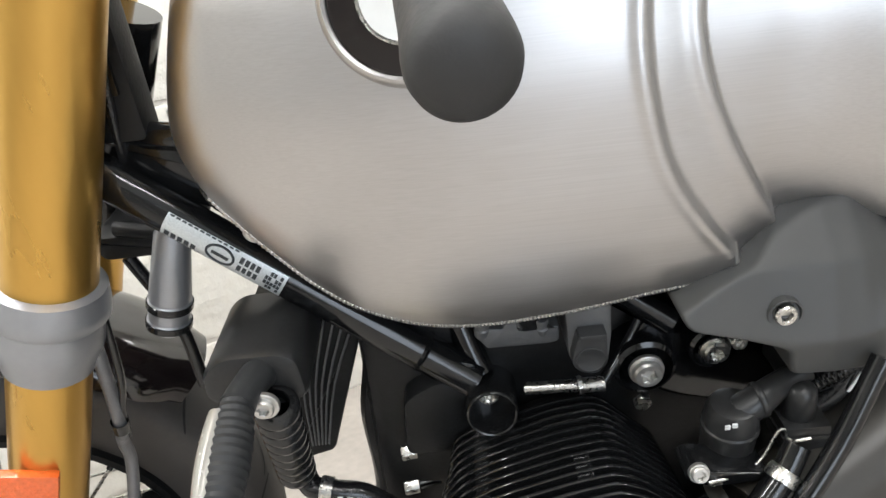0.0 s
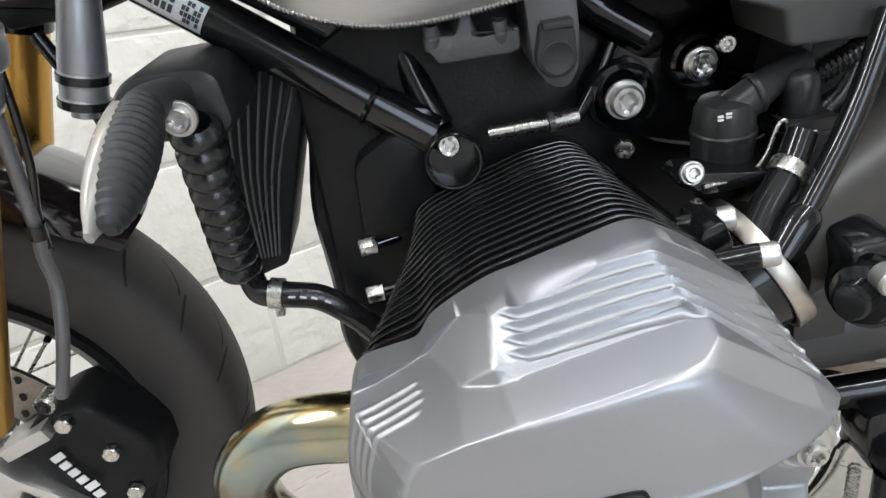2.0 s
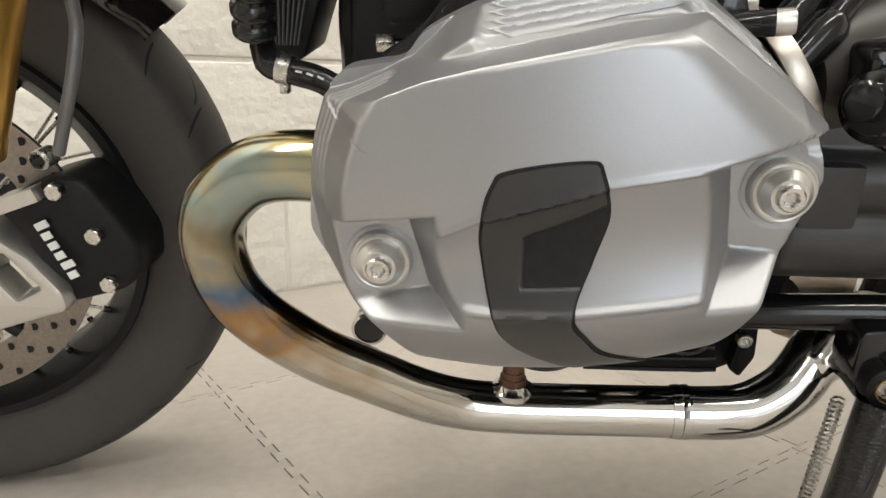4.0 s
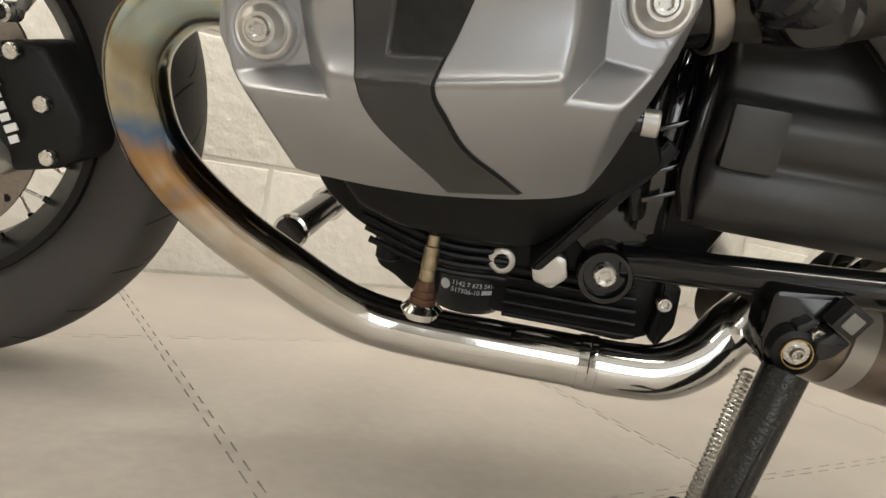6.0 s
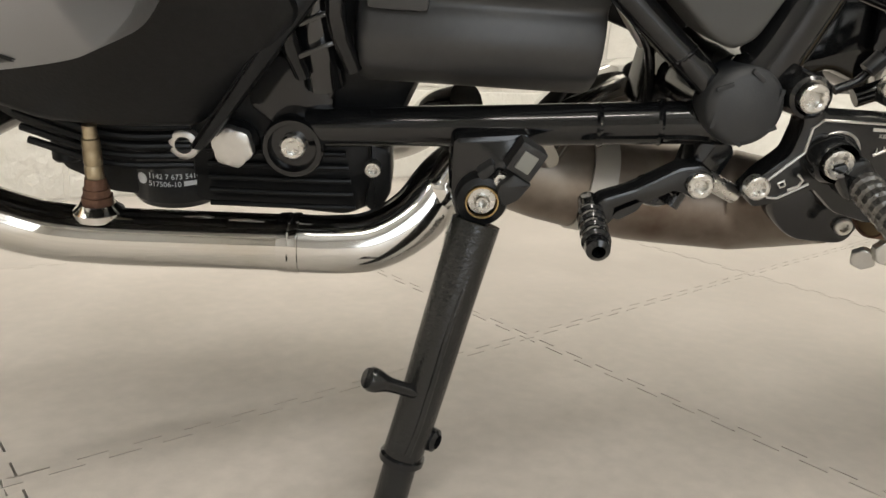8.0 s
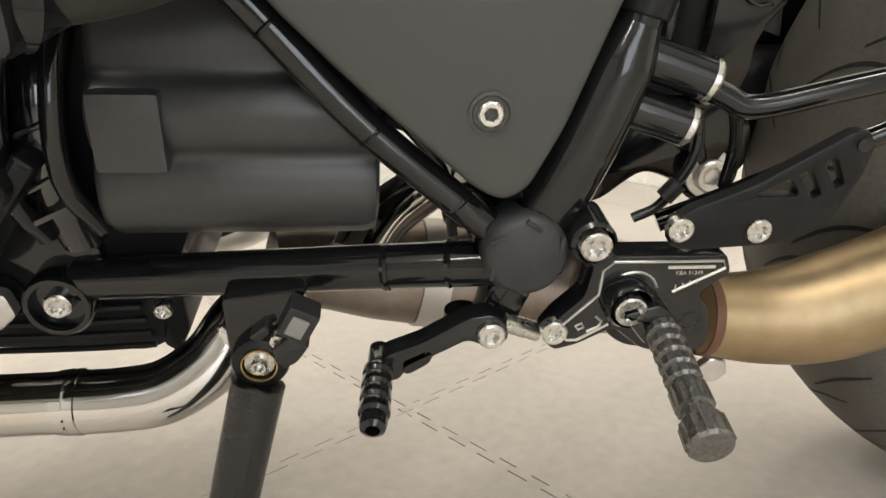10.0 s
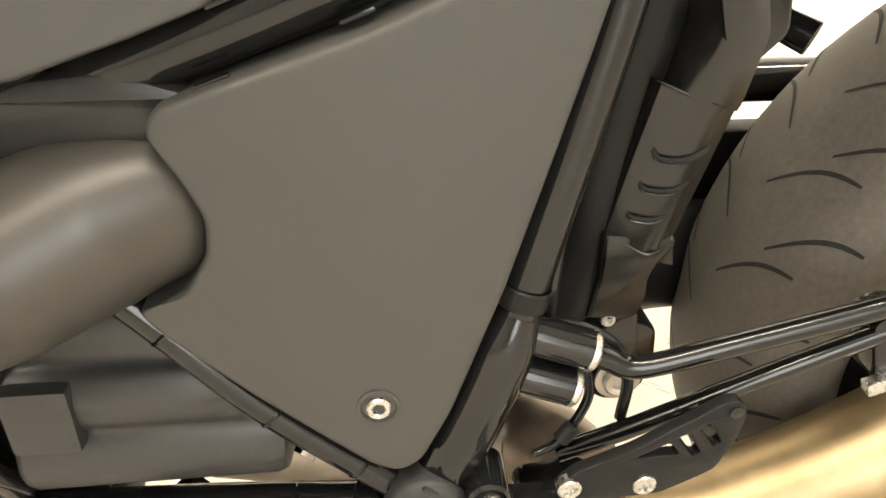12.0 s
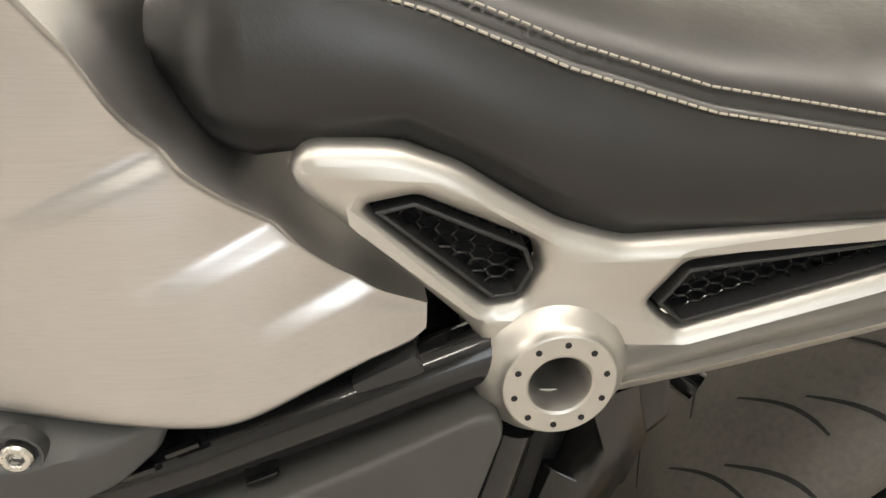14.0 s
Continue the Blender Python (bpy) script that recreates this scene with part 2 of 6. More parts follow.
def tube(pts, r, seg=16, n=8, bm=None, cap=True):
    """A round tube along a smooth curve; r a number or one radius per point."""
    bm = bm or bmesh.new()
    path = spline(pts, n) if n > 1 and len(pts) > 2 else [Vector(p) for p in pts]
    m = len(path)
    rad = [r] * m if not isinstance(r, (list, tuple)) else [float(np.interp(i / (m - 1), np.linspace(0, 1, len(r)), r)) for i in range(m)]
    rings, side = [], None
    for i, p in enumerate(path):
        d = (path[min(i + 1, m - 1)] - path[max(i - 1, 0)]).normalized()
        if side is None:
            side = d.orthogonal().normalized()
        side = (side - d * side.dot(d)).normalized()
        up = d.cross(side)
        rings.append([p + rad[i] * (math.cos(2 * math.pi * k / seg) * side + math.sin(2 * math.pi * k / seg) * up) for k in range(seg)])
    skin(bm, rings, cap=cap)
    return bm


def lathe(profile, at, axis, seg=32, bm=None, star=None, ring=False):
    """Turns a profile of (along, radius) about an axis. star: {ring: (teeth, depth)} ripples a ring."""
    bm = bm or bmesh.new()
    profile = list(profile)
    if not ring and profile[-1][1] < .0031:
        profile[-1] = (profile[-1][0], .0001)
    ax = Vector(axis).normalized()
    u = ax.orthogonal().normalized()
    w = ax.cross(u)
    rings = []
    for i, (s, r) in enumerate(profile):
        ring = []
        for k in range(seg):
            a = 2 * math.pi * k / seg
            q = r
            if star and i in star:
                q = r * (1 + star[i][1] * math.cos(star[i][0] * a))
            ring.append(Vector(at) + ax * s + q * (math.cos(a) * u + math.sin(a) * w))
        rings.append(ring)
    if ring:
        skin(bm, rings + [rings[0]], cap=False)
        bmesh.ops.remove_doubles(bm, verts=bm.verts, dist=1e-6)
    else:
        skin(bm, rings)
    return bm


def rounded(poly, r, n=4):
    """A polygon in two coordinates with its corners rounded by about r."""
    out, k = [], len(poly)
    for i in range(k):
        a, b, c = Vector(poly[i - 1]), Vector(poly[i]), Vector(poly[(i + 1) % k])
        e, f = (a - b), (c - b)
        q = min(r, e.length * 0.45, f.length * 0.45)
        s, t = b + e.normalized() * q, b + f.normalized() * q
        for j in range(n + 1):
            h = j / n
            out.append((1 - h) ** 2 * s + 2 * h * (1 - h) * b + h * h * t)
    return out


def prism(poly, y0, y1, r=0.0, bevel=0.0, holes=(), bm=None, place=None):
    """A plate with an outline in X and Z between two Y (numbers or functions of x, z), with holes and a bevelled front edge (the y1 side)."""
    bm = bm or bmesh.new()
    f0 = y0 if callable(y0) else (lambda x, z: y0)
    f1 = y1 if callable(y1) else (lambda x, z: y1)
    loops = [rounded(poly, r) if r else [Vector(p) for p in poly]] + [rounded(h, r * 0.5) if r else [Vector(p) for p in h] for h in holes]
    sgn = 1 if f1(*loops[0][0]) > f0(*loops[0][0]) else -1

    def inset(loop, d):
        if not d:
            return loop
        k = len(loop)
        area = sum(loop[i].x * loop[(i + 1) % k].y - loop[(i + 1) % k].x * loop[i].y for i in range(k))
        s = 1 if area > 0 else -1
        out = []
        for i in range(k):
            t = (loop[(i + 1) % k] - loop[i - 1])
            t = t.normalized() if t.length > 1e-9 else Vector((1, 0))
            out.append(loop[i] + Vector((-t.y, t.x)) * s * d)
        return out
    tops = []
    for li, loop in enumerate(loops):
        d = bevel if li == 0 else -bevel
        levels = [(loop, lambda p: f0(*p)), (loop, lambda p: f1(*p) - sgn * bevel)]
        if bevel:
            levels += [(inset(loop, d * 0.3), lambda p: f1(*p) - sgn * bevel * 0.3), (inset(loop, d), lambda p: f1(*p))]
        rings = [[bm.verts.new((p.x, fn(p), p.y)) for p in lp] for lp, fn in levels]
        k = len(loop)
        for a, b in zip(rings, rings[1:]):
            for i in range(k):
                bm.faces.new((a[i], a[(i + 1) % k], b[(i + 1) % k], b[i]))
        tops.append((rings[0], rings[-1]))
    for side in (0, 1):
        if len(loops) == 1:
            bm.faces.new(tops[0][side])
        else:
            rings = [pair[side] for pair in tops]
            flat = [v for ring in rings for v in ring]
            for tri in geometry.tessellate_polygon([[Vector((v.co.x, v.co.z, 0)) for v in ring] for ring in rings]):
                bm.faces.new([flat[i] for i in tri])
    if place is not None:
        bm.transform(place)
    return bm


def box(x0, x1, y0, y1, z0, z1, bevel=0.002, bm=None, m=None):
    tmp = bmesh.new()
    bmesh.ops.create_cube(tmp, size=1)
    tmp.transform(Matrix.Translation(((x0 + x1) / 2, (y0 + y1) / 2, (z0 + z1) / 2)) @ Matrix.Diagonal((x1 - x0, y1 - y0, z1 - z0, 1)))
    if bevel:
        bmesh.ops.bevel(tmp, geom=tmp.edges[:], offset=bevel, segments=2, affect="EDGES", profile=0.7)
    if m is not None:
        tmp.transform(m)
    if bm is None:
        return tmp
    return join(bm, tmp)


def join(bm, other):
    me = bpy.data.meshes.new("tmp")
    other.to_mesh(me)
    other.free()
    bm.from_mesh(me)
    bpy.data.meshes.remove(me)
    return bm


def radial_plate(poly, c, surface, back, r=.004, bevel=.003, rings=26, fine=.004):
    """A moulded plate: a rounded outline round c in X and Z, with its front on a surface y(x, z) and a rolled edge."""
    edge = []
    loop = rounded(poly, r, 5)
    for a, b in zip(loop, loop[1:] + loop[:1]):
        k = max(1, round((b - a).length / fine))
        edge += [a.lerp(b, i / k) for i in range(k)]
    cc = V(*c)
    out = [[V(p.x, back, p.y) for p in edge], [V(p.x, surface(p.x, p.y) + bevel, p.y) for p in edge]]
    for d, h in ((.25, .4), (.6, .1), (1.0, 0.0)):
        ring = []
        for p in edge:
            q = p + (cc - p).normalized() * bevel * d
            ring.append(V(q.x, surface(q.x, q.y) + bevel * h, q.y))
        out.append(ring)
    for s in np.linspace(.97, .03, rings):
        ring = []
        for p in edge:
            q = cc + (p + (cc - p).normalized() * bevel - cc) * s
            ring.append(V(q.x, surface(q.x, q.y), q.y))
        out.append(ring)
    bm = bmesh.new()
    skin(bm, out)
    return bm


def strip_plate(left, right, surface, lift, depth, bulge=0.0, n=110, m=36):
    """A panel between two edge lines in X and Z that follows a surface, lifted off it, with a turned-down rim."""
    def along(line):
        P = spline([(x, 0, z) for x, z in line], 8)
        L = [0.0]
        for a, b in zip(P, P[1:]):
            L.append(L[-1] + (b - a).length)
        t = np.linspace(0, L[-1], n)
        return [(float(np.interp(q, L, [p.x for p in P])), float(np.interp(q, L, [p.z for p in P]))) for q in t]
    bm = bmesh.new()
    grid = []
    for i, (a, b) in enumerate(zip(along(left), along(right))):
        row = []
        for k in range(m):
            s = k / (m - 1)
            x, z = a[0] + (b[0] - a[0]) * s, a[1] + (b[1] - a[1]) * s
            z += bulge * (4 * s * (1 - s)) ** .35 * max(0.0, 1 - i / 22) ** 2
            row.append(bm.verts.new((x, surface(x, z) - lift, z)))
        grid.append(row)
    for a, b in zip(grid, grid[1:]):
        for k in range(m - 1):
            bm.faces.new((a[k], a[k + 1], b[k + 1], b[k]))
    rim = [e for e in bm.edges if e.is_boundary]
    ext = bmesh.ops.extrude_edge_only(bm, edges=rim)
    for v in [g for g in ext["geom"] if isinstance(g, bmesh.types.BMVert)]:
        v.co.y += depth
    return bm


LEFT = (0, -1, 0)


def bolt(at, parent, r=0.008, h=0.005, axis=LEFT, style="torx", washer=0.0, material=None, name="bolt", label=""):
    """A screw with a recessed socket, or a hexagon head, seen along its axis."""
    pr = []
    if washer:
        pr += [(-0.002, washer), (0.0008, washer), (0.0012, washer * 0.96)]
    if style == "hex":
        pr += [(0.0012, r), (h, r), (h + 0.0008, r * 0.9), (h + 0.001, r * 0.5)]
        ks = {len(pr) - 4: (6, 0.06), len(pr) - 3: (6, 0.06)}
        bm = lathe(pr + [(h + 0.0005, r * 0.05)], at, axis, 24, star=ks)
    else:
        base = len(pr)
        pr += [(0.0012 if washer else -0.004, r), (h * 0.75, r), (h, r * 0.86), (h, r * 0.58), (h - 0.0005, r * 0.5), (h * 0.25, r * 0.48), (h * 0.25, r * 0.05)]
        n, d = (6, 0.16) if style == "torx" else (6, 0.06)
        bm = lathe(pr, at, axis, 36, star={base + 4: (n, d), base + 5: (n, d)})
    return part(name, bm, material or STEEL, parent, label, 30)


# ---- the room ----
TURNW = radians(38.5)
ROOM = Matrix.Rotation(TURNW, 4, "Z")          # the room stands at an angle to the motorcycle
WALL_N, WALL_E, WALL_S, WALL_W = 1.318, 2.10, -3.2, -3.6


def slab(name, x0, x1, y0, y1, z0, z1, material, label):
    ob = part(name, box(x0, x1, y0, y1, z0, z1, 0), material, None, smooth=False)
    ob.matrix_world = ROOM
    return tagged(ob, label, "wall" if "wall" in name else name, kind="structure")


floor = slab("floor", WALL_W, WALL_E, WALL_S, WALL_N, -0.10, -0.008, SCREED, "grey interlocking vinyl tiles over a dark screed")
wall_north = slab("wall_north", WALL_W - 0.2, WALL_E + 0.2, WALL_N + 0.006, WALL_N + 0.2, -0.1, CEIL + 0.05, MORTAR, "cream painted concrete block wall")
wall_east = slab("wall_east", WALL_E + 0.006, WALL_E + 0.2, WALL_S - 0.2, WALL_N + 0.004, -0.1, CEIL + 0.05, MORTAR, "cream painted concrete block wall")
slab("wall_west", WALL_W - 0.2, WALL_W, WALL_S, WALL_N + 0.004, -0.1, CEIL + 0.05, PLASTER, "plain painted wall in front of the motorcycle")
for nm, x0, x1, z0, z1 in (("wall_south", -2.05 + 2.1, WALL_E + 0.2, -0.1, CEIL + 0.05), ("wall_south_side", WALL_W - 0.2, -2.05, -0.1, CEIL + 0.05), ("wall_south_head", -2.05, 0.05, 2.2, CEIL + 0.05)):
    slab(nm, x0, x1, WALL_S - 0.2, WALL_S, z0, z1, PLASTER, "plain painted wall round the added garage door")
# door added out of view as the housing of the fill light
unseen_door_1 = new("unseen_door_1")
unseen_door_1.matrix_world = ROOM
tagged(unseen_door_1, "unseen white garage door, added to carry cool fill light", "door", kind="structure")
for k in range(4):
    part("door_rail", box(-2.05, 0.05, WALL_S - 0.12, WALL_S - 0.06, 0.70 * k, 0.70 * k + 0.10, 0.005), DOORM, unseen_door_1)
    part("door_stile", box(-2.05 + 0.667 * k, -1.96 + 0.667 * k, WALL_S - 0.125, WALL_S - 0.055, 0.0, 2.2, 0.005), DOORM, unseen_door_1)
part("door_pane", box(-2.0, 0.0, WALL_S - 0.095, WALL_S - 0.085, 0.05, 2.15, 0), PANE, unseen_door_1, "glowing pane of the added door")
slab("ceiling", WALL_W - 0.2, WALL_E + 0.2, WALL_S - 0.2, WALL_N + 0.2, CEIL, CEIL + 0.1, CEILM, "plain white ceiling")


def ceiling_lamp(x, y):
    root = new("ceiling_lamp")
    root.matrix_world = ROOM @ Matrix.Translation((x, y, CEIL))
    part("housing", box(-0.65, 0.65, -0.09, 0.09, -0.05, 0.0, 0.006), CEILM, root)
    part("diffuser", box(-0.625, 0.625, -0.06, 0.06, -0.06, -0.051, 0.003), DIFF, root)
    tagged(root, "white batten lamp lit under the ceiling", "lamp", "ceiling lamps")


for lx, ly, watts in LAMP:
    ceiling_lamp(lx, ly)


# ---- the motorcycle ----
BIKE = pose(0, 0.68, 0, 11, 0, 0)               # leaning on its side stand
bike = new("motorcycle")
bike.matrix_world = BIKE
tagged(bike, "silver and black boxer motorcycle leaning on its side stand", "motorcycle")

# fuel tank
Z_LOW = [(-.168, .752), (-.166, .732), (-.154, .712), (-.135, .694), (-.112, .672), (-.0925, .654), (-.068, .6366), (-.032, .6235), (.005, .6205), (.053, .6240), (.082, .6280), (.10, .6308), (.13, .6345), (.148, .639), (.165, .650), (.18, .659), (.215, .664), (.247, .657), (.291, .6465), (.345, .6385), (.388, .634), (.405, .637), (.431, .648), (.453, .657), (.472, .6625), (.479, .668)]
Z_TOP = [(-.168, .758), (-.163, .778), (-.155, .81), (-.14, .855), (-.12, .885), (0, .92), (.15, .915), (.3, .86), (.355, .80), (.372, .772), (.387, .755), (.419, .728), (.448, .701), (.479, .683)]
Y_MAX = [(-.168, .105), (-.16, .126), (-.145, .143), (-.12, .157), (-.08, .169), (0, .178), (.1, .18), (.2, .178), (.26, .180), (.30, .186), (.36, .192), (.40, .190), (.445, .181), (.479, .170)]
KNEE_A = [(.598, .20), (.637, .162), (.700, .116), (.748, .100), (.80, .097), (.86, .11), (.95, .16)]
KNEE_B = [(.60, .222), (.649, .187), (.71, .150), (.759, .131), (.80, .128), (.86, .145), (.95, .20)]
RIBS = [((.313, .727), (.380, .7565), .0062), ((.3597, .6987), (.4176, .7265), .0056), ((.4018, .6808), (.4466, .6985), .0040)]
EMBLEM = (-.017, .813)


def step(t):
    t = max(0.0, min(1.0, t))
    return t * t * (3 - 2 * t)


def tank_inset(x, z):
    """How far the flank lies inside its plain bulge at (x, z)."""
    a, b = smooth(z, KNEE_A), smooth(z, KNEE_B)
    d = 0.012 * step((x - a + .003) / .0065) + 0.002 * step((x - a) / (b - a)) + 0.014 * step((x - b + .003) / .0065)
    d -= 0.0012 * math.exp(-((x - a + .006) / .004) ** 2) + 0.0012 * math.exp(-((x - b + .006) / .004) ** 2)
    for (x0, z0), (x1, z1), h in RIBS:
        ux, uz = x1 - x0, z1 - z0
        ln = math.hypot(ux, uz)
        t = ((x - x0) * ux + (z - z0) * uz) / ln
        n = (-(x - x0) * uz + (z - z0) * ux) / ln
        k = max(0.0, min(1.0, t / ln)) * step(t / .012)
        n = math.copysign(math.hypot(n, .0025) - .0025, n)
        d += 0.95 * k * h * max(0.0, 1 - n / .022 if n > 0 else 1 + n / .0085) ** 1.5
    return d


def tank_flank(x, z):
    zb, zt, w = smooth(x, Z_LOW), smooth(x, Z_TOP), smooth(x, Y_MAX)
    h = max(zt - zb, 0.004)
    t = max(0.0, min(1.0, (z - zb) / h))
    prof = smooth(t, [(0, .918), (.03, .938), (.08, .960), (.16, .985), (.29, 1), (.5, .985), (.7, .9), (.85, .72), (.95, .45), (1, 0)])
    if x > .24:
        k = step((x - .24) / .06)
        flat = smooth(t, [(0, .972), (.012, .988), (.05, .996), (.15, .996), (.6, .995), (.93, .99), (.965, 1.008), (.985, .99), (1, .85)])
        prof = prof * (1 - k) + flat * k
    return -(w * prof - tank_inset(x, z))


def tank():
    xs = sorted(set([round(float(v), 4) for v in np.concatenate([np.linspace(-.168, -.10, 60), np.linspace(-.10, .479, 460)])]))
    ts = [0, .01, .025, .05] + list(np.linspace(.07, .9, 190)) + [.92, .935, .945, .955, .965, .975, .985, 1.0]
    bm = bmesh.new()
    rings = []
    for x in xs:
        zb, zt = smooth(x, Z_LOW), smooth(x, Z_TOP)
        ring = [V(x, tank_flank(x, zb) + 0.05, zb + 0.012), V(x, tank_flank(x, zb) + 0.006, zb + 0.001)]
        for t in ts:
            z = zb + (zt - zb) * t
            ring.append(V(x, tank_flank(x, z), z))
        ring.append(V(x, -0.0, zt + 0.002))
        rings.append(ring)
    skin(bm, rings, closed=False)
    other = bm.copy()
    other.transform(Matrix.Diagonal((1, -1, 1, 1)))
    bmesh.ops.reverse_faces(other, faces=other.faces)
    join(bm, other)
    bmesh.ops.remove_doubles(bm, verts=bm.verts, dist=0.0002)
    seat_front(bm, .17, .27)
    ob = part("fuel_tank", bm, BRUSHED, bike, "brushed bare aluminium fuel tank", 50)
    return ob


def tank_details(ob):
    seam = [(x, tank_flank(x, smooth(x, Z_LOW)) + 0.0012, smooth(x, Z_LOW) - 0.0004) for x in np.linspace(-.15, .150, 270)]
    part("seam", tube(seam, [.0014 + .0008 * (k % 2) for k in range(270)], 8, 1), BRUSHED, ob, "fine beaded weld seam")
    ex, ez = EMBLEM
    e = .02
    nx, nz = (tank_flank(ex + e, ez) - tank_flank(ex - e, ez)) / (2 * e), (tank_flank(ex, ez + e) - tank_flank(ex, ez - e)) / (2 * e)
    out = V(nx, -1, nz).normalized()
    c = V(ex, tank_flank(ex, ez), ez) + out * .0015
    u = V(1, nx, 0).normalized()
    w = out.cross(u)
    if w.z < 0:
        w = -w
    part("emblem_collar", lathe([(-.012, .0435), (.0012, .0425), (.0035, .0410), (.0045, .0394), (.0035, .0378), (-.004, .037)], c, out, 72, ring=True), BRUSHED, ob, "raised brushed ring")
    part("emblem_rim", lathe([(-.004, .0378), (.0018, .0378), (.0018, .0365), (.0016, .0355), (.0014, .0005)], c, out, 48), GUARD, ob, "gloss black ring")
    part("emblem_bezel", lathe([(.001, .0235), (.0025, .0235), (.0032, .0228), (.002, .0218), (.0018, .0005)], c, out, 48), STEEL, ob)
    for k in range(4):
        fan = [c + out * .0022] + [c + out * .0022 + u * (.0215 * math.cos(a)) + w * (.0215 * math.sin(a)) for a in np.linspace(k * math.pi / 2 - .15, (k + 1) * math.pi / 2 - .15, 10)]
        bm = bmesh.new()
        skin(bm, [fan, [q + out * .0008 for q in fan]])
        part("emblem_quarter", bm, BLUEP if k % 2 else WHITEE, ob, "white enamel quarter" if not k % 2 else "blue enamel quarter")


fuel_tank = tank()
SEATED = FORE
tank_details(fuel_tank)
SEATED = None
part("tank_clip", box(-.016, .016, -.010, .020, -.006, .006, .003, m=Matrix.Translation((.4625, -.140, .6475)) @ Matrix.Rotation(radians(-27), 4, "Y")), PLASTB, bike, "black rubber tank rest")


# valve cover, as a depth over X and Z
def soft_max(vals, k):
    top = functools.reduce(np.maximum, vals)
    return top + k * np.log(sum(np.exp((q - top) / k) for q in vals))


def ease(t):
    t = np.clip(t, 0.0, 1.0)
    return t * t * (3 - 2 * t)


def along(x, table):
    return np.interp(x, [a for a, _ in table], [b for _, b in table])


def outside(x, z, sides):
    """How far (x, z) lies outside a convex area; sides: a point on each side, its outward normal and its wall's slope."""
    return functools.reduce(np.maximum, [s * ((x - px) * nx + (z - pz) * nz) / math.hypot(nx, nz) for px, pz, nx, nz, s in sides])


RIDGE = [(-.09, .468), (-.060, .476), (-.045, .4825), (-.0373, .4863), (-.0208, .4930), (-.0008, .4985), (.0312, .5054), (.0521, .5098), (.0711, .5127), (.15, .530)]
FRONT = [(.33, -.030), (.40, -.049), (.43, -.0535), (.4492, -.0529), (.4602, -.0504), (.4757, -.0446), (.4863, -.0373), (.52, -.010)]
CREASE = [(-.08, .4310), (-.0305, .4300), (-.0218, .4305), (.0014, .4427), (.047, .4580), (.082, .4645), (.1139, .4700), (.15, .474)]
LOW = [(-.08, .402), (-.0156, .4004), (.0093, .4002), (.0389, .4030), (.0802, .4108), (.1174, .4208), (.15, .431)]
SHELF = [(-.03, -.42), (0, -.3345), (.0016, -.306), (.0065, -.3015), (.018, -.2735), (.04, -.215)]
LEDGE = [(-.03, -.42), (0, -.3345), (.0012, -.300), (.0028, -.262), (.006, -.24)]
SLOPE = [(-.04, -.376), (-.0084, -.3425), (0, -.3345), (.004, -.327), (.007, -.321), (.0105, -.298), (.0138, -.273), (.03, -.20)]
POCKETS = [(-.3140, ((-.027, .423, 1, .28, 1.8), (-.021, .4005, .25, -1, 1.6), (-.042, .4325, -.12, 1, 4.0)), (-.0417, .4118, .0158)),
           (-.3145, ((.103, .438, -1, -.12, 1.9), (.112, .4225, -.1, -1, 1.6), (.112, .4665, -.35, 1, 4.0)), (.1222, .4488, .0160))]
RIB_LOW = [(-.01, -.3024), (.075, -.3055), (.11, -.3205)]
RIB_TOP = [(-.01, -.2700), (.075, -.2735), (.12, -.2715)]


def cover_y(x, z, cut=True):
    x, z = np.asarray(x, dtype=float), np.asarray(z, dtype=float)
    bow = 1.0 * (x - .075) ** 2
    low, crease = along(x, LOW), along(x, CREASE)
    q = crease - z
    up = .5 * ((z - .455) + np.sqrt((z - .455) ** 2 + .0001))
    f = -.3490 + .21 * up + bow
    f = f + .0030 * ease(q / .0013) * ease((.012 - (low - z)) / .02) - .0007 * np.exp(-((q + .0008) / .0016) ** 2)
    f = f + .0065 * np.sin(math.pi * np.clip(q / np.maximum(.02, crease - low), 0, 1))
    d = np.maximum(0.0, low - z)
    belly = -.3470 + bow + .42 * (low - z) + 9.0 * d * d
    rise = z - along(x, RIDGE)
    right = (x - .0723) * .69 + (z - .5127) * .72 - .0088 * np.clip((x - .072) / .047, 0, 1)
    left = -.3345 + 2.3 * (along(z, FRONT) - x)
    chin = -.300 + 2.7 * (-(x + .0373) * .77 - (z - .3616) * .64)
    heel = -.300 + 3.5 * ((x - .129) * .94 - (z - .4162) * .35)
    back = along(right, SLOPE)
    block = soft_max([-.3024 + 3.467 * (z - .5064) - 2.515 * (x + .0018), -.2923 + 3.72 * (z - .4993) - 3.61 * (x + .0156), -.3030 + .5 * (z - .5064) - .7 * (x + .0018)], .0010)
    w = ease((x + .004) / .003)
    top = (1 - w) * -soft_max([-along(rise, LEDGE), -np.maximum(block, -.33)], .0012) + w * along(rise, SHELF)
    y = soft_max([f, belly, soft_max([top, back], .0060), left, chin, heel], .0019)
    y = y - .0016 * np.exp(-((z - low - .0012) / .0017) ** 2) * ease((x + .02) / .02)
    if cut:
        for by, sides, (bx, bz, br) in POCKETS:
            dish = by - 5.0 * np.maximum(0.0, np.hypot(x - bx, z - bz) - br)
            y = soft_max([y, soft_max([dish, by + .0012 - np.maximum(0.0, outside(x, z, sides))], .0012)], .0014)
    return np.minimum(y, -.262)


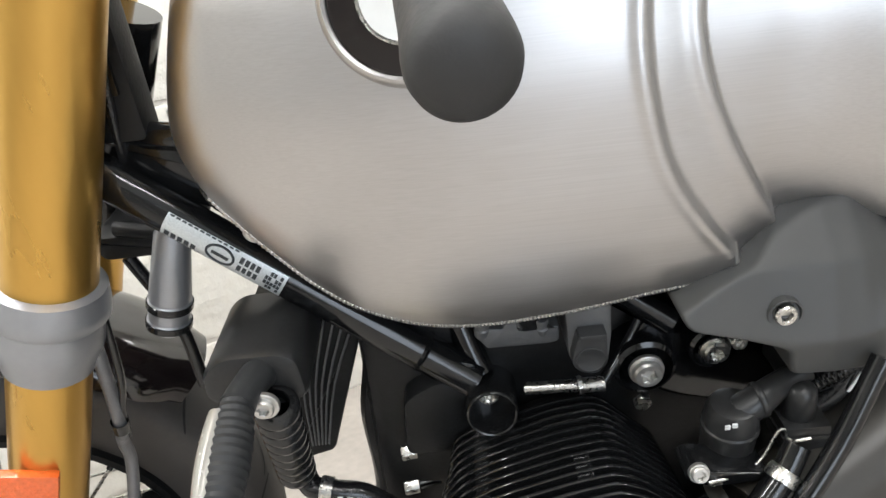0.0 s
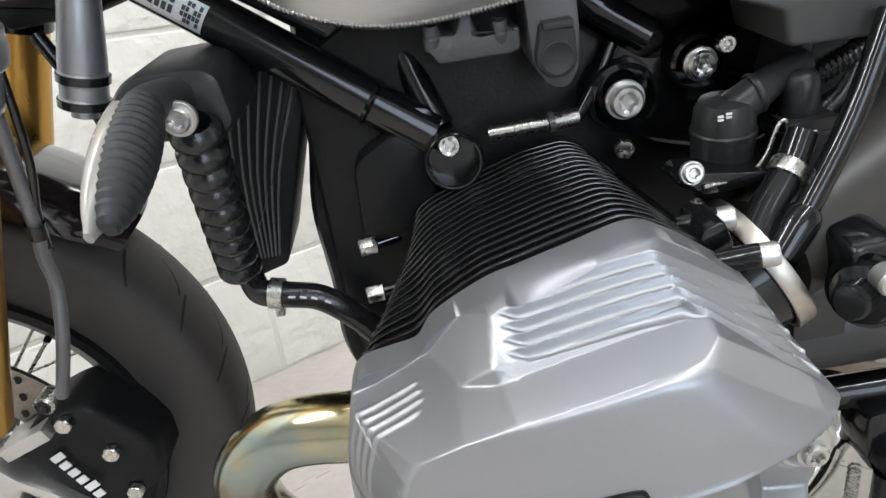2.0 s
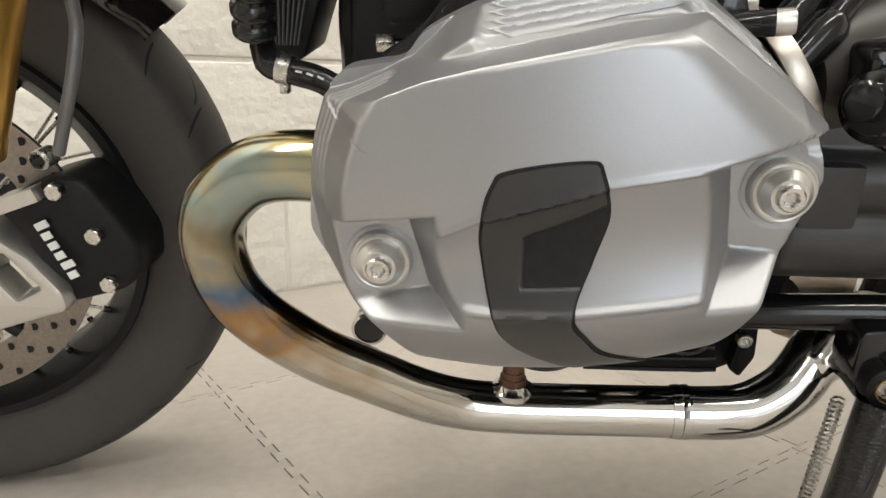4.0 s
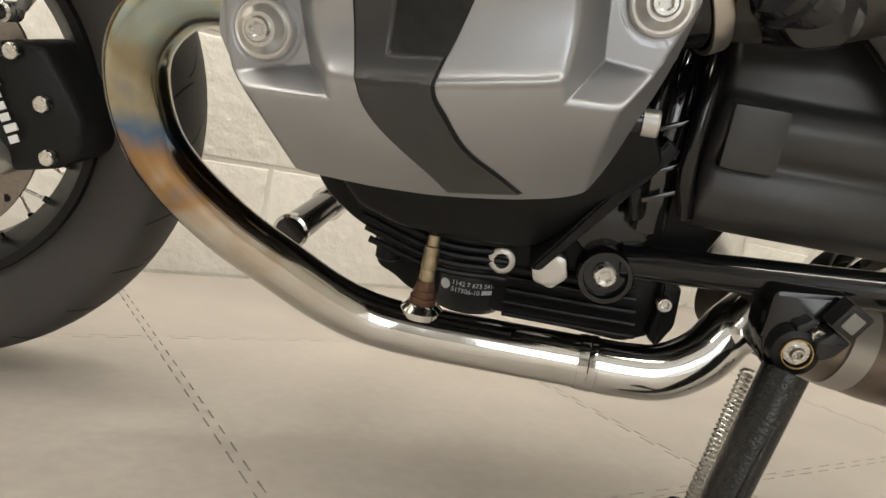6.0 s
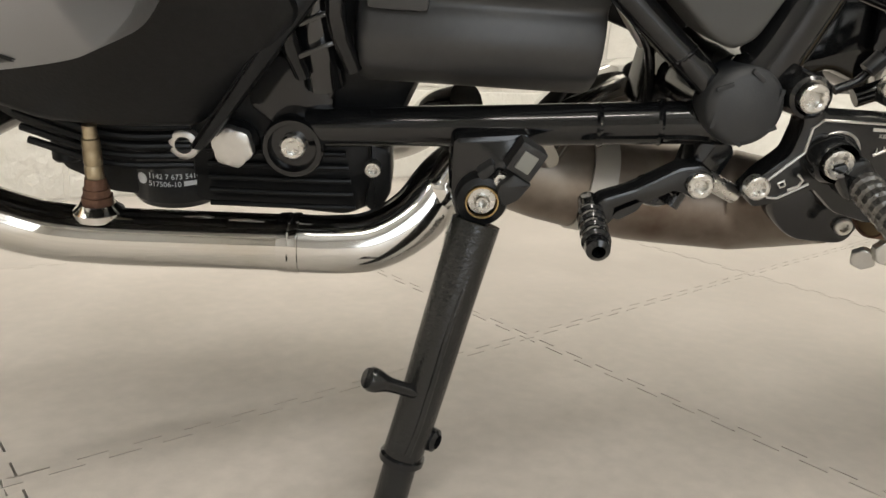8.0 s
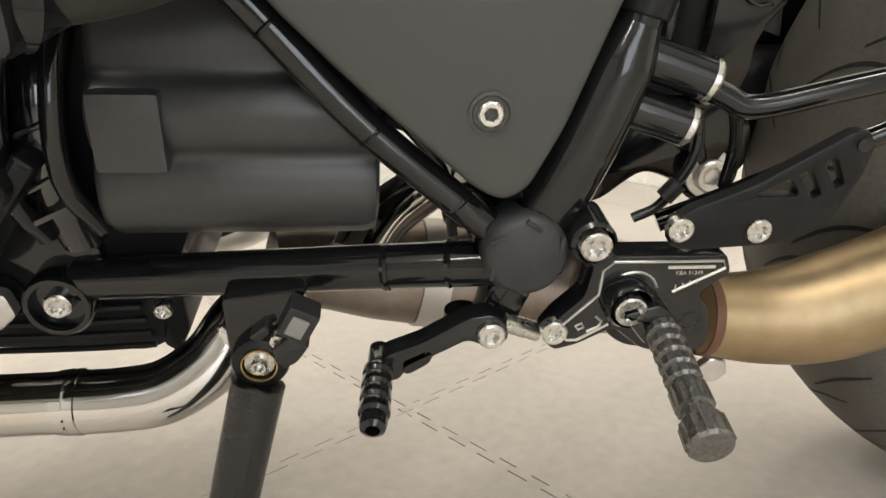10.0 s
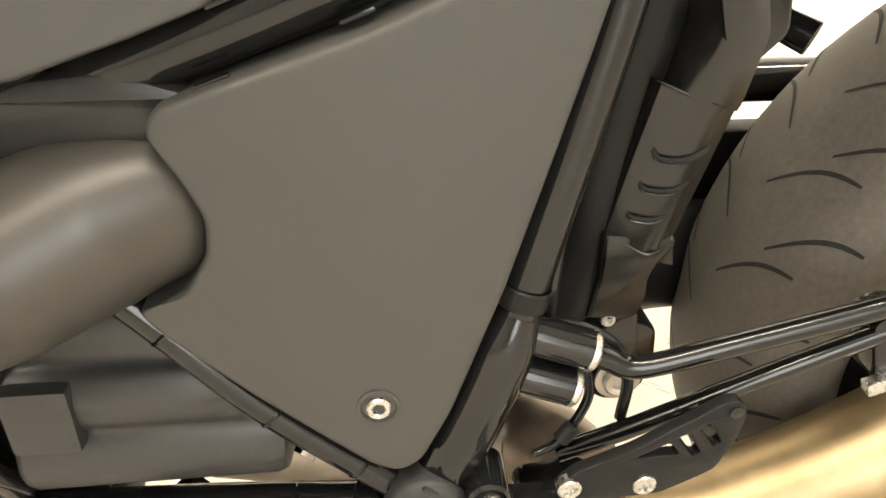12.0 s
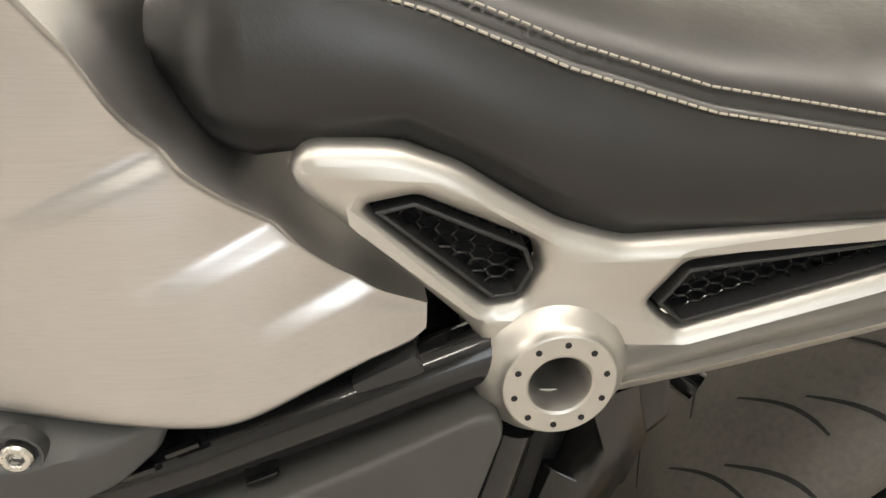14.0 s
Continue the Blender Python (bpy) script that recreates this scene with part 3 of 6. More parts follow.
COVER_EDGE = [(-.073, .4735), (-.0655, .4835), (-.050, .4870), (-.037, .4900), (-.0265, .5020), (-.001, .5150), (.018, .5200), (.042, .5260), (.071, .5325), (.088, .5250), (.1045, .5125), (.118, .5010), (.126, .4895), (.1325, .4740), (.1380, .4540), (.1390, .4330), (.1355, .4134), (.1282, .3952), (.1205, .3745), (.1075, .3600), (.0837, .3532), (.0447, .3480), (.0, .3458), (-.0319, .3458), (-.0451, .3537), (-.0592, .3688), (-.0731, .3836), (-.0842, .4016), (-.0854, .4126), (-.0839, .4270), (-.0803, .4468)]


def cover_ribs(x, y, z):
    """How far the surface is cut back along its normal: long ribs on the shoulder, short ones round the front corner."""
    lo, hi = along(x, RIB_LOW), along(x, RIB_TOP)
    u = np.clip((y - lo) / (hi - lo) * 5, -.2, 5.2)
    frac = u - np.floor(u)
    w = np.sin(math.pi * frac ** .7) ** .8
    reach = ease((x - .0015 - .0085 * (1 - frac)) / .0035) * ease((z - along(x, [(0, .4975), (.074, .4975), (.100, .484), (.13, .462)]) - .0008 * u) / .004) * ((u > 0) & (u < 5))
    cut = .0034 * w * reach
    v = np.clip((y + .3020) / .0068, -.5, 4.5)
    on = ease((-.0345 - .0015 * np.abs(v - 2) - x) / .004) * ease((z - .430) / .008) * ((v > 0) & (v < 4))
    return cut - .0009 * (.5 - .5 * np.cos(2 * math.pi * v)) ** 1.6 * on


def valve_cover():
    edge = np.array([(p.x, p.y) for p in spline([(x, z, 0) for x, z in COVER_EDGE], 15, True)])
    c = np.array((.040, .440))
    s = np.linspace(1, .03, 900)[:, None]
    x, z = c[0] + (edge[:, 0] - c[0]) * s, c[1] + (edge[:, 1] - c[1]) * s
    y = cover_y(x, z)
    # even steps along each line from the rim inwards
    m = 270
    run = np.cumsum(np.sqrt(np.diff(x, axis=0) ** 2 + np.diff(y, axis=0) ** 2 + np.diff(z, axis=0) ** 2), axis=0)
    run = np.vstack([np.zeros((1, run.shape[1])), run])
    grid = np.empty((m, len(edge), 3))
    for k in range(len(edge)):
        t = np.concatenate([np.linspace(0, .62, 200), np.linspace(.62, 1, m - 199)[1:]]) * run[-1, k]
        for i, a in enumerate((x, y, z)):
            grid[:, k, i] = np.interp(t, run[:, k], a[:, k])
    du, dv = np.gradient(grid, axis=0), np.roll(grid, -1, 1) - np.roll(grid, 1, 1)
    nrm = np.cross(du, dv)
    nrm /= np.linalg.norm(nrm, axis=2, keepdims=True) + 1e-12
    nrm *= np.where(nrm[:, :, 1:2] > 0, -1, 1)
    grid -= nrm * cover_ribs(grid[:, :, 0], grid[:, :, 1], grid[:, :, 2])[:, :, None]
    bm = bmesh.new()
    rings = [[V(a, -.243, b) for a, b in edge], [V(a, -.262, b) for a, b in edge]]
    skin(bm, rings + [[V(*p) for p in ring] for ring in grid[1:]])
    ob = part("valve_cover", bm, COVERM, bike, "satin silver ribbed valve cover", 75)
    # dark trim panel across the middle
    le = [(.0072, .4590), (.0037, .450), (.0023, .438), (.0026, .426), (.0075, .402), (.0155, .384), (.039, .362), (.048, .3515)]
    ri = [(.0440, .4660), (.0472, .456), (.0491, .443), (.0447, .425), (.0385, .403), (.0452, .390), (.0544, .377), (.0688, .3665), (.081, .3565)]

    def trim_y(x, z):
        d = -outside(x, z, ((.0175, .423, -1, 0, 1), (.0225, .438, -.52, 1, 1), (.0278, .4125, .12, -1, 1)))
        return cover_y(x, z, False) + .0042 * ease(d / .0045)
    part("gasket", strip_plate([(x - .0013, z + .001) for x, z in le], [(x + .0013, z + .001) for x, z in ri], lambda x, z: cover_y(x, z, False), .0007, .004, .003), GROOVE, ob, "black rubber edge")
    part("trim_panel", strip_plate(le, ri, trim_y, .0018, .004, .003), TRIM, ob, "matt charcoal trim panel with a sunk field", 50)
    for by, _, (bx, bz, _r) in POCKETS:
        part("screw_washer", lathe([(-.004, .0138), (.0005, .0138), (.002, .0132), (.0025, .0126), (.0022, .0120), (.0022, .0108), (.005, .0104), (.0085, .0072), (.0085, .003)], (bx, by, bz), LEFT, 48), ALLOY, ob, "", 25)
        bolt((bx, by - .0070, bz), ob, .0056, .0045, material=STEEL, name="cover_screw")
    return ob


valve_cover()


# cylinder with its cooling fins
def fin_line(f, s=1.0):
    """The fins' outline, f from 0 at the cover to 1 at the crankcase."""
    a = [(-.078, .440), (-.070, .478), (-.058, .4848), (-.036, .4905), (-.0262, .5025), (-.001, .5158), (.042, .5268), (.071, .5335), (.088, .5260), (.1045, .5135), (.119, .5015), (.134, .475), (.140, .440), (.130, .390), (.100, .356), (.02, .349), (-.03, .349), (-.06, .372)]
    b = [(-.040, .440), (-.038, .470), (-.036, .488), (-.031, .503), (-.022, .5085), (.002, .5175), (.040, .5290), (.066, .5315), (.077, .5265), (.095, .507), (.112, .490), (.120, .470), (.122, .440), (.115, .400), (.09, .370), (.02, .360), (-.02, .360), (-.035, .385)]
    out = []
    for (x0, z0), (x1, z1) in zip(a, b):
        x, z = x0 + (x1 - x0) * f, z0 + (z1 - z0) * f
        out.append((.035 + (x - .035) * s, .445 + (z - .445) * s))
    return out


def cylinder_head():
    bm = bmesh.new()
    rings = []
    for f in np.linspace(-.06, 1.15, 12):
        rings.append([V(p.x, -.242 + .126 * f, p.y) for p in rounded(fin_line(f, .86), .008)])
    skin(bm, rings)
    ob = part("cylinder", bm, CASTB, bike, "gloss black finned cylinder")
    n = 17
    for i in range(n):
        f = i / (n - 1)
        y = -.2365 + .120 * f
        part("cooling_fin", prism(fin_line(f), y + .0012, y - .0012, .007, .0009), FINB, ob)
    # small cast bridges between the fins, in three columns
    for col, (k, n1) in enumerate(((4, n - 1), (2, n - 3), (6, 9))):
        for i in range(2 if col < 2 else 6, n1):
            f = (i + .5) / (n - 1)
            y = -.2365 + .120 * f
            (x, z), (x2, z2) = fin_line(f, .985)[k], fin_line(f, .985)[k + 1]
            m = Matrix.Translation((x * .6 + x2 * .4, y, z * .6 + z2 * .4 - .003)) @ Matrix.Rotation(-math.atan2(z2 - z, x2 - x), 4, "Y")
            part("casting_bridge", box(-.0055, .0055, -.0030, .0030, -.004, .0022, .0015, m=m), FINB, ob)
    return ob


cylinder_head()
SEATED = FORE

# crankcase and its covers
part("crankcase", prism([(-.07, .30), (-.09, .42), (-.085, .60), (-.02, .635), (.17, .63), (.26, .57), (.27, .40), (.22, .28), (.05, .255), (-.03, .27)], .13, -.112, .02, .012), CASTB, bike, "black painted boxer crankcase")
part("front_cover", prism([(-.088, .345), (-.102, .39), (-.097, .435), (-.099, .50), (-.087, .55), (-.078, .66), (-.045, .66), (-.04, .55), (-.05, .42), (-.06, .33)], .10, -.102, .02, .014), CASTB, bike, "satin black front engine cover")
part("cast_plate", prism([(-.062, .49), (-.058, .54), (-.03, .555), (-.012, .545), (-.01, .505), (-.03, .49)], -.10, -.132, .008, .003), CASTB, bike)
for x, z in ((-.0565, .4752), (-.0592, .4386)):
    bolt((x, -.110, z), bike, .0062, .012, (-1, -.15, 0), "hex", name="flange_bolt", label="zinc flange bolt")
    part("stud", tube([(x, -.110, z), (x + .034, -.105, z + .003)], .0046, 12, 1), FINB, bike, "glossy black stud")
# ribs and webs over the cylinder
part("cast_web", prism([(.06, .63), (.075, .612), (.125, .573), (.17, .573), (.20, .60), (.21, .63), (.24, .52), (.18, .50), (.13, .515), (.095, .535), (.09, .555), (.115, .59)], -.105, -.125, .006, .004), FRAMEB, bike)
SEATED = None
cb = part("cast_bracket", prism([(-.006, .6030), (-.003, .6110), (.010, .6090), (.017, .6250), (.021, .6250), (.021, .6075), (.0462, .6075), (.0458, .5950), (.040, .5935), (-.001, .5945)], -.09, -.135, .002, .002), CASTG, bike, "dull grey cast bracket")
for x, z in ((-.0025, .6090), (.0354, .6055)):
    part("bracket_bolt", lathe([(-.006, .0056), (.001, .0056), (.002, .0046), (.007, .0044), (.008, .0038), (.008, .0022), (.006, .0020), (.006, .0002)], (x, -.131, z), (0, -.3, 1), 20), CASTG, cb)
sp = part("socket_plate", prism([(.0486, .630), (.0500, .6073), (.0503, .5882), (.0560, .5760), (.0625, .5712), (.0693, .5711), (.0755, .580), (.0777, .6005), (.0777, .630)], -.10, -.142, .004, .001), CASTG, bike, "dull grey socket plate")
part("socket_cap", prism([(.0627 + .0115 * math.cos(a), .5903 + .0115 * math.sin(a)) for a in np.linspace(-3.4, .25, 22)] + [(.0735, .6050), (.0553, .6083)], -.142, -.151, .001, .0015), ROUGHB, sp, "black rubber socket cap")
part("cap_face", lathe([(-.001, .0096), (.0006, .0094), (.0008, .0086), (.0004, .0080), (.0004, .0003)], (.0628, -.1512, .5902), LEFT, 32), ROUGHB, sp)
part("cap_hinge", box(.0560, .0728, -.1535, -.142, .6060, .6100, .0012), ROUGHB, sp)
# engine plate under the cylinder
part("side_cover", prism([(-.055, .345), (-.048, .315), (-.03, .290), (.0, .279), (.045, .277), (.098, .281), (.125, .305), (.17, .36), (.15, .40), (-.04, .40)], -.05, lambda x, z: -.128 - .35 * (z - .272), .008, .006), CASTB, bike, "satin black lower engine cover")
bolt((-.036, -.148, .326), bike, .0075, .004, style="torx", washer=.0)
part("step_edge", prism([(.098, .273), (.107, .272), (.18, .37), (.17, .378)], -.09, -.150, .003, .003), CASTB, bike)
# sump with cooling ribs, oil filter, plugs
part("sump", prism([(-.03, .262), (-.022, .222), (-.008, .217), (.01, .205), (.19, .197), (.215, .21), (.222, .262), (.12, .285)], .10, -.066, .008, .006), CASTB, bike, "black ribbed oil sump")
for i in range(5):
    z = .2045 + .0105 * i
    part("sump_rib", tube([(.088, -.071, z + .0005), (.15, -.0725, z + .002), (.197 - .002 * i, -.071, z + .003)], .0022, 8, 4), CASTB, bike)
for i in range(5):
    part("sump_rib", tube([(-.04 + .004 * i, -.10, .292 - .009 * i), (.03, -.104, .272 - .007 * i), (.085, -.095, .271 - .007 * i)], .0028, 8, 5), CASTB, bike)
part("sump_lug", lathe([(-.03, .010), (.0, .010), (.002, .008)], (-.012, -.075, .235), (0, -.1, -1), 20), CASTB, bike)
fl = part("oil_filter", lathe([(0, .030), (.008, .034), (.055, .034), (.060, .031), (.062, .01)], (.055, -.040, .258), (0, 0, -1), 48), PLASTB, bike, "gloss black oil filter canister", 30)


def lettering(words, at, size, turn, parent, material, name, label):
    """Flat built-in lettering as a mesh."""
    cu = bpy.data.curves.new(name, "FONT")
    cu.body, cu.size, cu.extrude = words, size, 0.0002
    tmp = new(name, cu)
    me = bpy.data.meshes.new_from_object(tmp)
    bpy.data.objects.remove(tmp)
    me.transform(Matrix.Translation(at) @ turn)
    me.materials.clear()
    me.materials.append(material)
    ob = new(name, me)
    ob.parent = parent
    return tagged(ob, label)


FACE = Matrix.Rotation(radians(90), 4, "X")


def wrap_filter(ob):
    """Bends flat lettering round the filter."""
    for v in ob.data.vertices:
        s = (v.co.x - .055) / .0343
        d = -.0745 - v.co.y
        v.co.x, v.co.y = .055 + (.0345 + d) * math.sin(s), -.040 - (.0345 + d) * math.cos(s)


wrap_filter(lettering("1142 7 673 541-03", (.0435, -.0745, .2225), .0056, FACE, fl, WHITEP, "part_number", "white printed part number"))
wrap_filter(lettering("517506-10", (.0435, -.0745, .2165), .0056, FACE, fl, WHITEP, "part_number", "white printed part number"))
wrap_filter(part("maker_bar", box(.0695, .0835, -.0748, -.0743, .2168, .2205, 0), WHITEP, fl, "white printed maker's mark"))
wrap_filter(part("maker_roundel", lathe([(0, .0044), (.0004, .0044), (.0004, .003), (0, .003)], (.0375, -.0743, .2210), LEFT, 24), WHITEP, fl, "small white printed ring"))
part("threaded_boss", lathe([(-.03, .0105), (0, .0105), (.001, .009), (.001, .006), (-.008, .0055), (-.008, .001)], (.080, -.099, .2585), LEFT, 28), ALLOY, bike, "bare alloy threaded boss")
bolt((.116, -.101, .2625), bike, .0135, .010, style="hex", name="drain_plug", material=ALLOY, label="bare hexagon plug")
part("plug_boss", lathe([(-.04, .016), (0, .015)], (.116, -.094, .2625), LEFT, 28), CASTB, bike)
part("mount_ring", lathe([(-.04, .021), (.001, .021), (.003, .0195), (.003, .0165), (.0, .0155), (-.004, .0155), (-.004, .001)], (.157, -.112, .266), LEFT, 40), FRAMEB, bike, "black frame mounting ring")
bolt((.157, -.111, .2665), bike, .0085, .004, style="torx", name="mount_bolt")
bolt((.113, -.118, .302), bike, .0085, .005, style="torx", name="case_bolt")
part("case_bracket", prism([(.125, .29), (.13, .325), (.165, .325), (.185, .295), (.175, .275), (.14, .278)], -.06, -.10, .006, .004), FRAMEB, bike)
part("case_ring", lathe([(-.02, .013), (.0, .013), (.0015, .0115), (.001, .0095), (-.004, .009), (-.004, .0005)], (.172, -.098, .306), LEFT, 32), FRAMEB, bike)
bolt((.172, -.096, .306), bike, .0075, .003, name="case_bolt")
bolt((.21, -.085, .245), bike, .006, .004, name="case_bolt")
part("rear_lug", prism([(.205, .262), (.222, .258), (.224, .225), (.214, .205), (.204, .213), (.208, .235)], -.03, -.08, .004, .003), CASTB, bike)
# starter cover
bm = bmesh.new()
rings = []
for x, k in ((.199, .80), (.203, .97), (.208, 1.0), (.345, 1.0), (.351, .97), (.353, .85)):
    rings.append([V(x + .02 * (p.y - .37), -.075 + (p.x + .075) * k, .372 + (p.y - .372) * k) for p in rounded([(-.02, .318), (-.075, .313), (-.116, .316), (-.1345, .330), (-.140, .346), (-.1365, .362), (-.1315, .370), (-.1385, .380), (-.140, .396), (-.133, .408), (-.1235, .412), (-.122, .432), (-.110, .456), (-.09, .476), (-.02, .48)], .006, 4)])
skin(bm, rings)
stc = part("starter_cover", bm, STARTB, bike, "satin black plastic starter cover", 50)
part("cover_step", box(.206, .243, -.1435, -.10, .364, .407, .005), STARTB, stc, "raised square block")
part("starter_ring", tube([(.198, -.125, .325), (.188, -.14, .36), (.190, -.135, .41), (.195, -.11, .45)], .006, 10, 6), FRAMEB, bike)
part("starter_ring", tube([(.166, -.122, .318), (.158, -.136, .35), (.160, -.132, .40), (.166, -.11, .44)], .0058, 10, 6), FRAMEB, bike)
part("ring_shell", tube([(.178, -.105, .31), (.174, -.117, .35), (.175, -.113, .40), (.180, -.09, .44)], .014, 14, 6), FINB, bike, "glossy black clutch housing")
for z in (.333, .352, .382):
    part("housing_web", prism([(.164, z), (.186, z + .010), (.188, z + .0075), (.166, z - .003)], -.118, -.134, .001, .0006), FINB, bike)
part("stud_boss", lathe([(-.02, .0062), (0, .0062), (.002, .0055)], (.139, -.222, .392), (1, -.1, .05), 20), FRAMEB, bike)
part("stud_nut", lathe([(0, .0075), (.008, .0078), (.009, .0068), (.009, .0005)], (.140, -.222, .392), (1, -.1, .05), 24), ALLOY, bike, "pale alloy stud nut")
part("gear_housing", prism([(.16, .32), (.20, .315), (.36, .40), (.40, .52), (.37, .60), (.2, .62), (.15, .5)], .12, -.075, .03, .02), CASTB, bike, "black gearbox housing")


# exhaust
HEAD = [(-.030, -.232, .418), (-.085, -.222, .424), (-.130, -.210, .416), (-.160, -.200, .388), (-.1675, -.190, .352), (-.156, -.178, .310), (-.118, -.164, .269), (-.075, -.148, .2375), (-.042, -.136, .2155), (-.010, -.127, .202), (.03, -.124, .198), (.09, -.122, .198), (.152, -.121, .199)]
TAIL = [(.150, -.121, .199), (.185, -.120, .199), (.215, -.117, .203), (.243, -.108, .219), (.262, -.095, .242), (.285, -.07, .258)]
ex = part("header_pipe", tube(HEAD, .0200, 36, 10), CHROME, bike, "heat-blued chromed exhaust header")
part("header_collar", lathe([(-.003, .0192), (-.003, .0208), (.004, .0215), (.005, .0208), (.008, .0216), (.011, .0216), (.012, .0192)], (.152, -.121, .199), (1, 0, .01), 32), BRIGHT, ex, "bright swaged pipe collar")
part("link_pipe", tube(TAIL, [.0205, .0208, .0212, .0215, .021, .02], 28, 8), BRIGHT, ex, "bright chromed link pipe")
part("link_pipe", tube([(.243, -.112, .216), (.262, -.104, .240), (.272, -.10, .262)], [.010, .019, .014], 20, 6), BRIGHT, ex)
far = [(x, -y, z) for x, y, z in HEAD][7:]
part("cross_tube", tube([(-.089, -.094, .247), (-.090, .02, .243)], .013, 20, 1), FRAMEB, bike, "black sleeve on a cross tube")
part("cross_tube_ring", lathe([(-.004, .0135), (-.003, .0145), (.003, .0145), (.004, .012)], (-.089, -.092, .247), LEFT, 28), BRIGHT, bike)
part("cross_tube", tube([(-.090, .015, .243), (-.092, .20, .236)], .0165, 20, 1), BRIGHT, bike, "bright chromed cross tube")
part("header_pipe", tube(far, .0192, 24, 6), CHROME, bike, "heat-blued chromed exhaust header")
part("link_pipe", tube([(x, -y, z) for x, y, z in TAIL], .0205, 20, 6), BRIGHT, bike, "bright chromed link pipe")
ls = part("lambda_sensor", lathe([(-.004, .0165), (.001, .0165), (.004, .013), (.006, .0115)], (.027, -.1235, .2165), (.02, 0, 1), 28), BRIGHT, bike, "steel lambda sensor with a rusty nut")
part("nut", lathe([(.003, .0100), (.011, .0100), (.0115, .0086), (.0165, .0086), (.017, .0070), (.024, .0066)], (.027, -.1235, .2165), (.02, 0, 1), 24, star={0: (6, .05), 1: (6, .05)}), RUST, ls, "rust-brown hexagon nut")
part("sleeve", lathe([(.022, .0056), (.0235, .0060), (.0315, .0060), (.033, .0054), (.0345, .0060), (.042, .0060), (.0435, .0054), (.045, .0059), (.051, .0058), (.052, .0048), (.060, .0046)], (.027, -.1235, .2165), (.02, 0, 1), 24), BRASS, ls, "dull ribbed sleeve")
part("collector", tube([(.27, .0, .232), (.31, .012, .224), (.355, .022, .214), (.438, .03, .199), (.53, .02, .198), (.572, -.05, .224)], [.026, .036, .043, .046, .045, .030], 36, 6), FAROFF, bike, "brown-stained silver exhaust collector")
part("band_clamp", tube([(.384, .0258, .2085), (.406, .0275, .2048)], .0462, 40, 1), SILVER, bike, "steel band clamp")
tp = part("tail_pipe", tube([(.558, -.130, .2615), (.60, -.130, .2585), (.64, -.130, .2645), (.70, -.129, .287), (.78, -.127, .330), (.88, -.125, .39)], [.0262, .0310, .0355, .0370, .0380, .040], 40, 8), BROWNP, bike, "gold-brown heat-tinted tail pipe")
part("pipe_flange", lathe([(-.004, .0252), (-.004, .0268), (.001, .0270), (.003, .0264)], (.560, -.130, .2612), (1, 0, -.07), 40, ring=True), RUST, tp, "rusty joint edge")
bolt((.566, -.140, .229), bike, .009, .007, style="hex", name="clamp_bolt", material=ALLOY)
bolt((.558, -.134, .221), bike, .008, .006, (-.5, -1, -.3), style="hex", name="clamp_bolt", material=ALLOY)


SEATED = FORE
# frame
part("down_tube", tube([(-.270, -.0867, .7509), (-.2234, -.0931, .7146), (-.1209, -.107, .6351), (-.0639, -.1148, .5910), (-.007, -.1225, .5468)], .0140, 24, 6), FRAMEB, bike, "gloss black frame tube")
part("down_tube", tube([(-.205, .085, .725), (-.156, .104, .672), (-.075, .122, .600), (-.012, .135, .545)], .0155, 16, 6), FRAMEB, bike, "gloss black frame tube")
part("weld_ring", lathe([(-.002, .0141), (0, .0153), (.002, .0141)], (-.040, -.1180, .5724), (.79, -.107, -.61), 24), FRAMEB, bike)
part("node_ring", lathe([(-.05, .0190), (-.010, .0186), (.004, .0176), (.0055, .0170), (.006, .0162), (.0055, .0152), (.004, .0148), (-.016, .0143), (-.016, .0005)], (.0026, -.1440, .5357), (0, -1, .16), 40), FRAMEB, bike, "black frame node ring")
bolt((.0013, -.1330, .5420), bike, .0070, .005, axis=(0, -1, .16), style="torx", name="node_bolt")
part("strut", tube([(-.024, -.092, .628), (-.012, -.108, .580), (-.002, -.120, .550)], .0095, 14, 4), FRAMEB, bike)
part("gusset", prism([(-.04, .575), (-.005, .565), (.0, .535), (-.03, .55)], -.115, -.13, .004, .003), FRAMEB, bike)
part("link_rod", tube([(.026, -.137, .5455), (.061, -.141, .547)], .0042, 14, 1), STEEL, bike, "silver threaded link rod")
bolt((.060, -.141, .547), bike, .0058, .004, (1, 0, .08), "hex", name="lock_nut")
part("rod_end", tube([(.064, -.1415, .547), (.079, -.143, .548)], .005, 12, 1), STEEL, bike)
part("link_arm", tube([(.078, -.142, .548), (.095, -.128, .565), (.108, -.12, .585)], .004, 10, 4), FRAMEB, bike)
bolt((.1077, -.1385, .5515), bike, .0098, .007, style="torx", washer=.0118, name="swivel_bolt", material=ALLOY)
part("boss", lathe([(-.04, .024), (0, .021), (.002, .018)], (.1077, -.1355, .5515), LEFT, 32), FRAMEB, bike)
bolt((.1505, -.1435, .5662), bike, .0082, .005, style="torx", washer=.010, name="frame_bolt", material=STEEL)
part("boss", lathe([(-.04, .019), (0, .016), (.002, .014)], (.1505, -.1405, .5662), LEFT, 32), FRAMEB, bike)
bolt((.162, -.150, .577), bike, .005, .004, style="torx", name="small_bolt")
bolt((.107, -.130, .519), bike, .006, .004, style="hex", name="small_bolt")
part("upper_tube", tube([(.05, -.10, .645), (.085, -.12, .615), (.125, -.130, .584)], .010, 16, 5), FRAMEB, bike)
SEATED = None
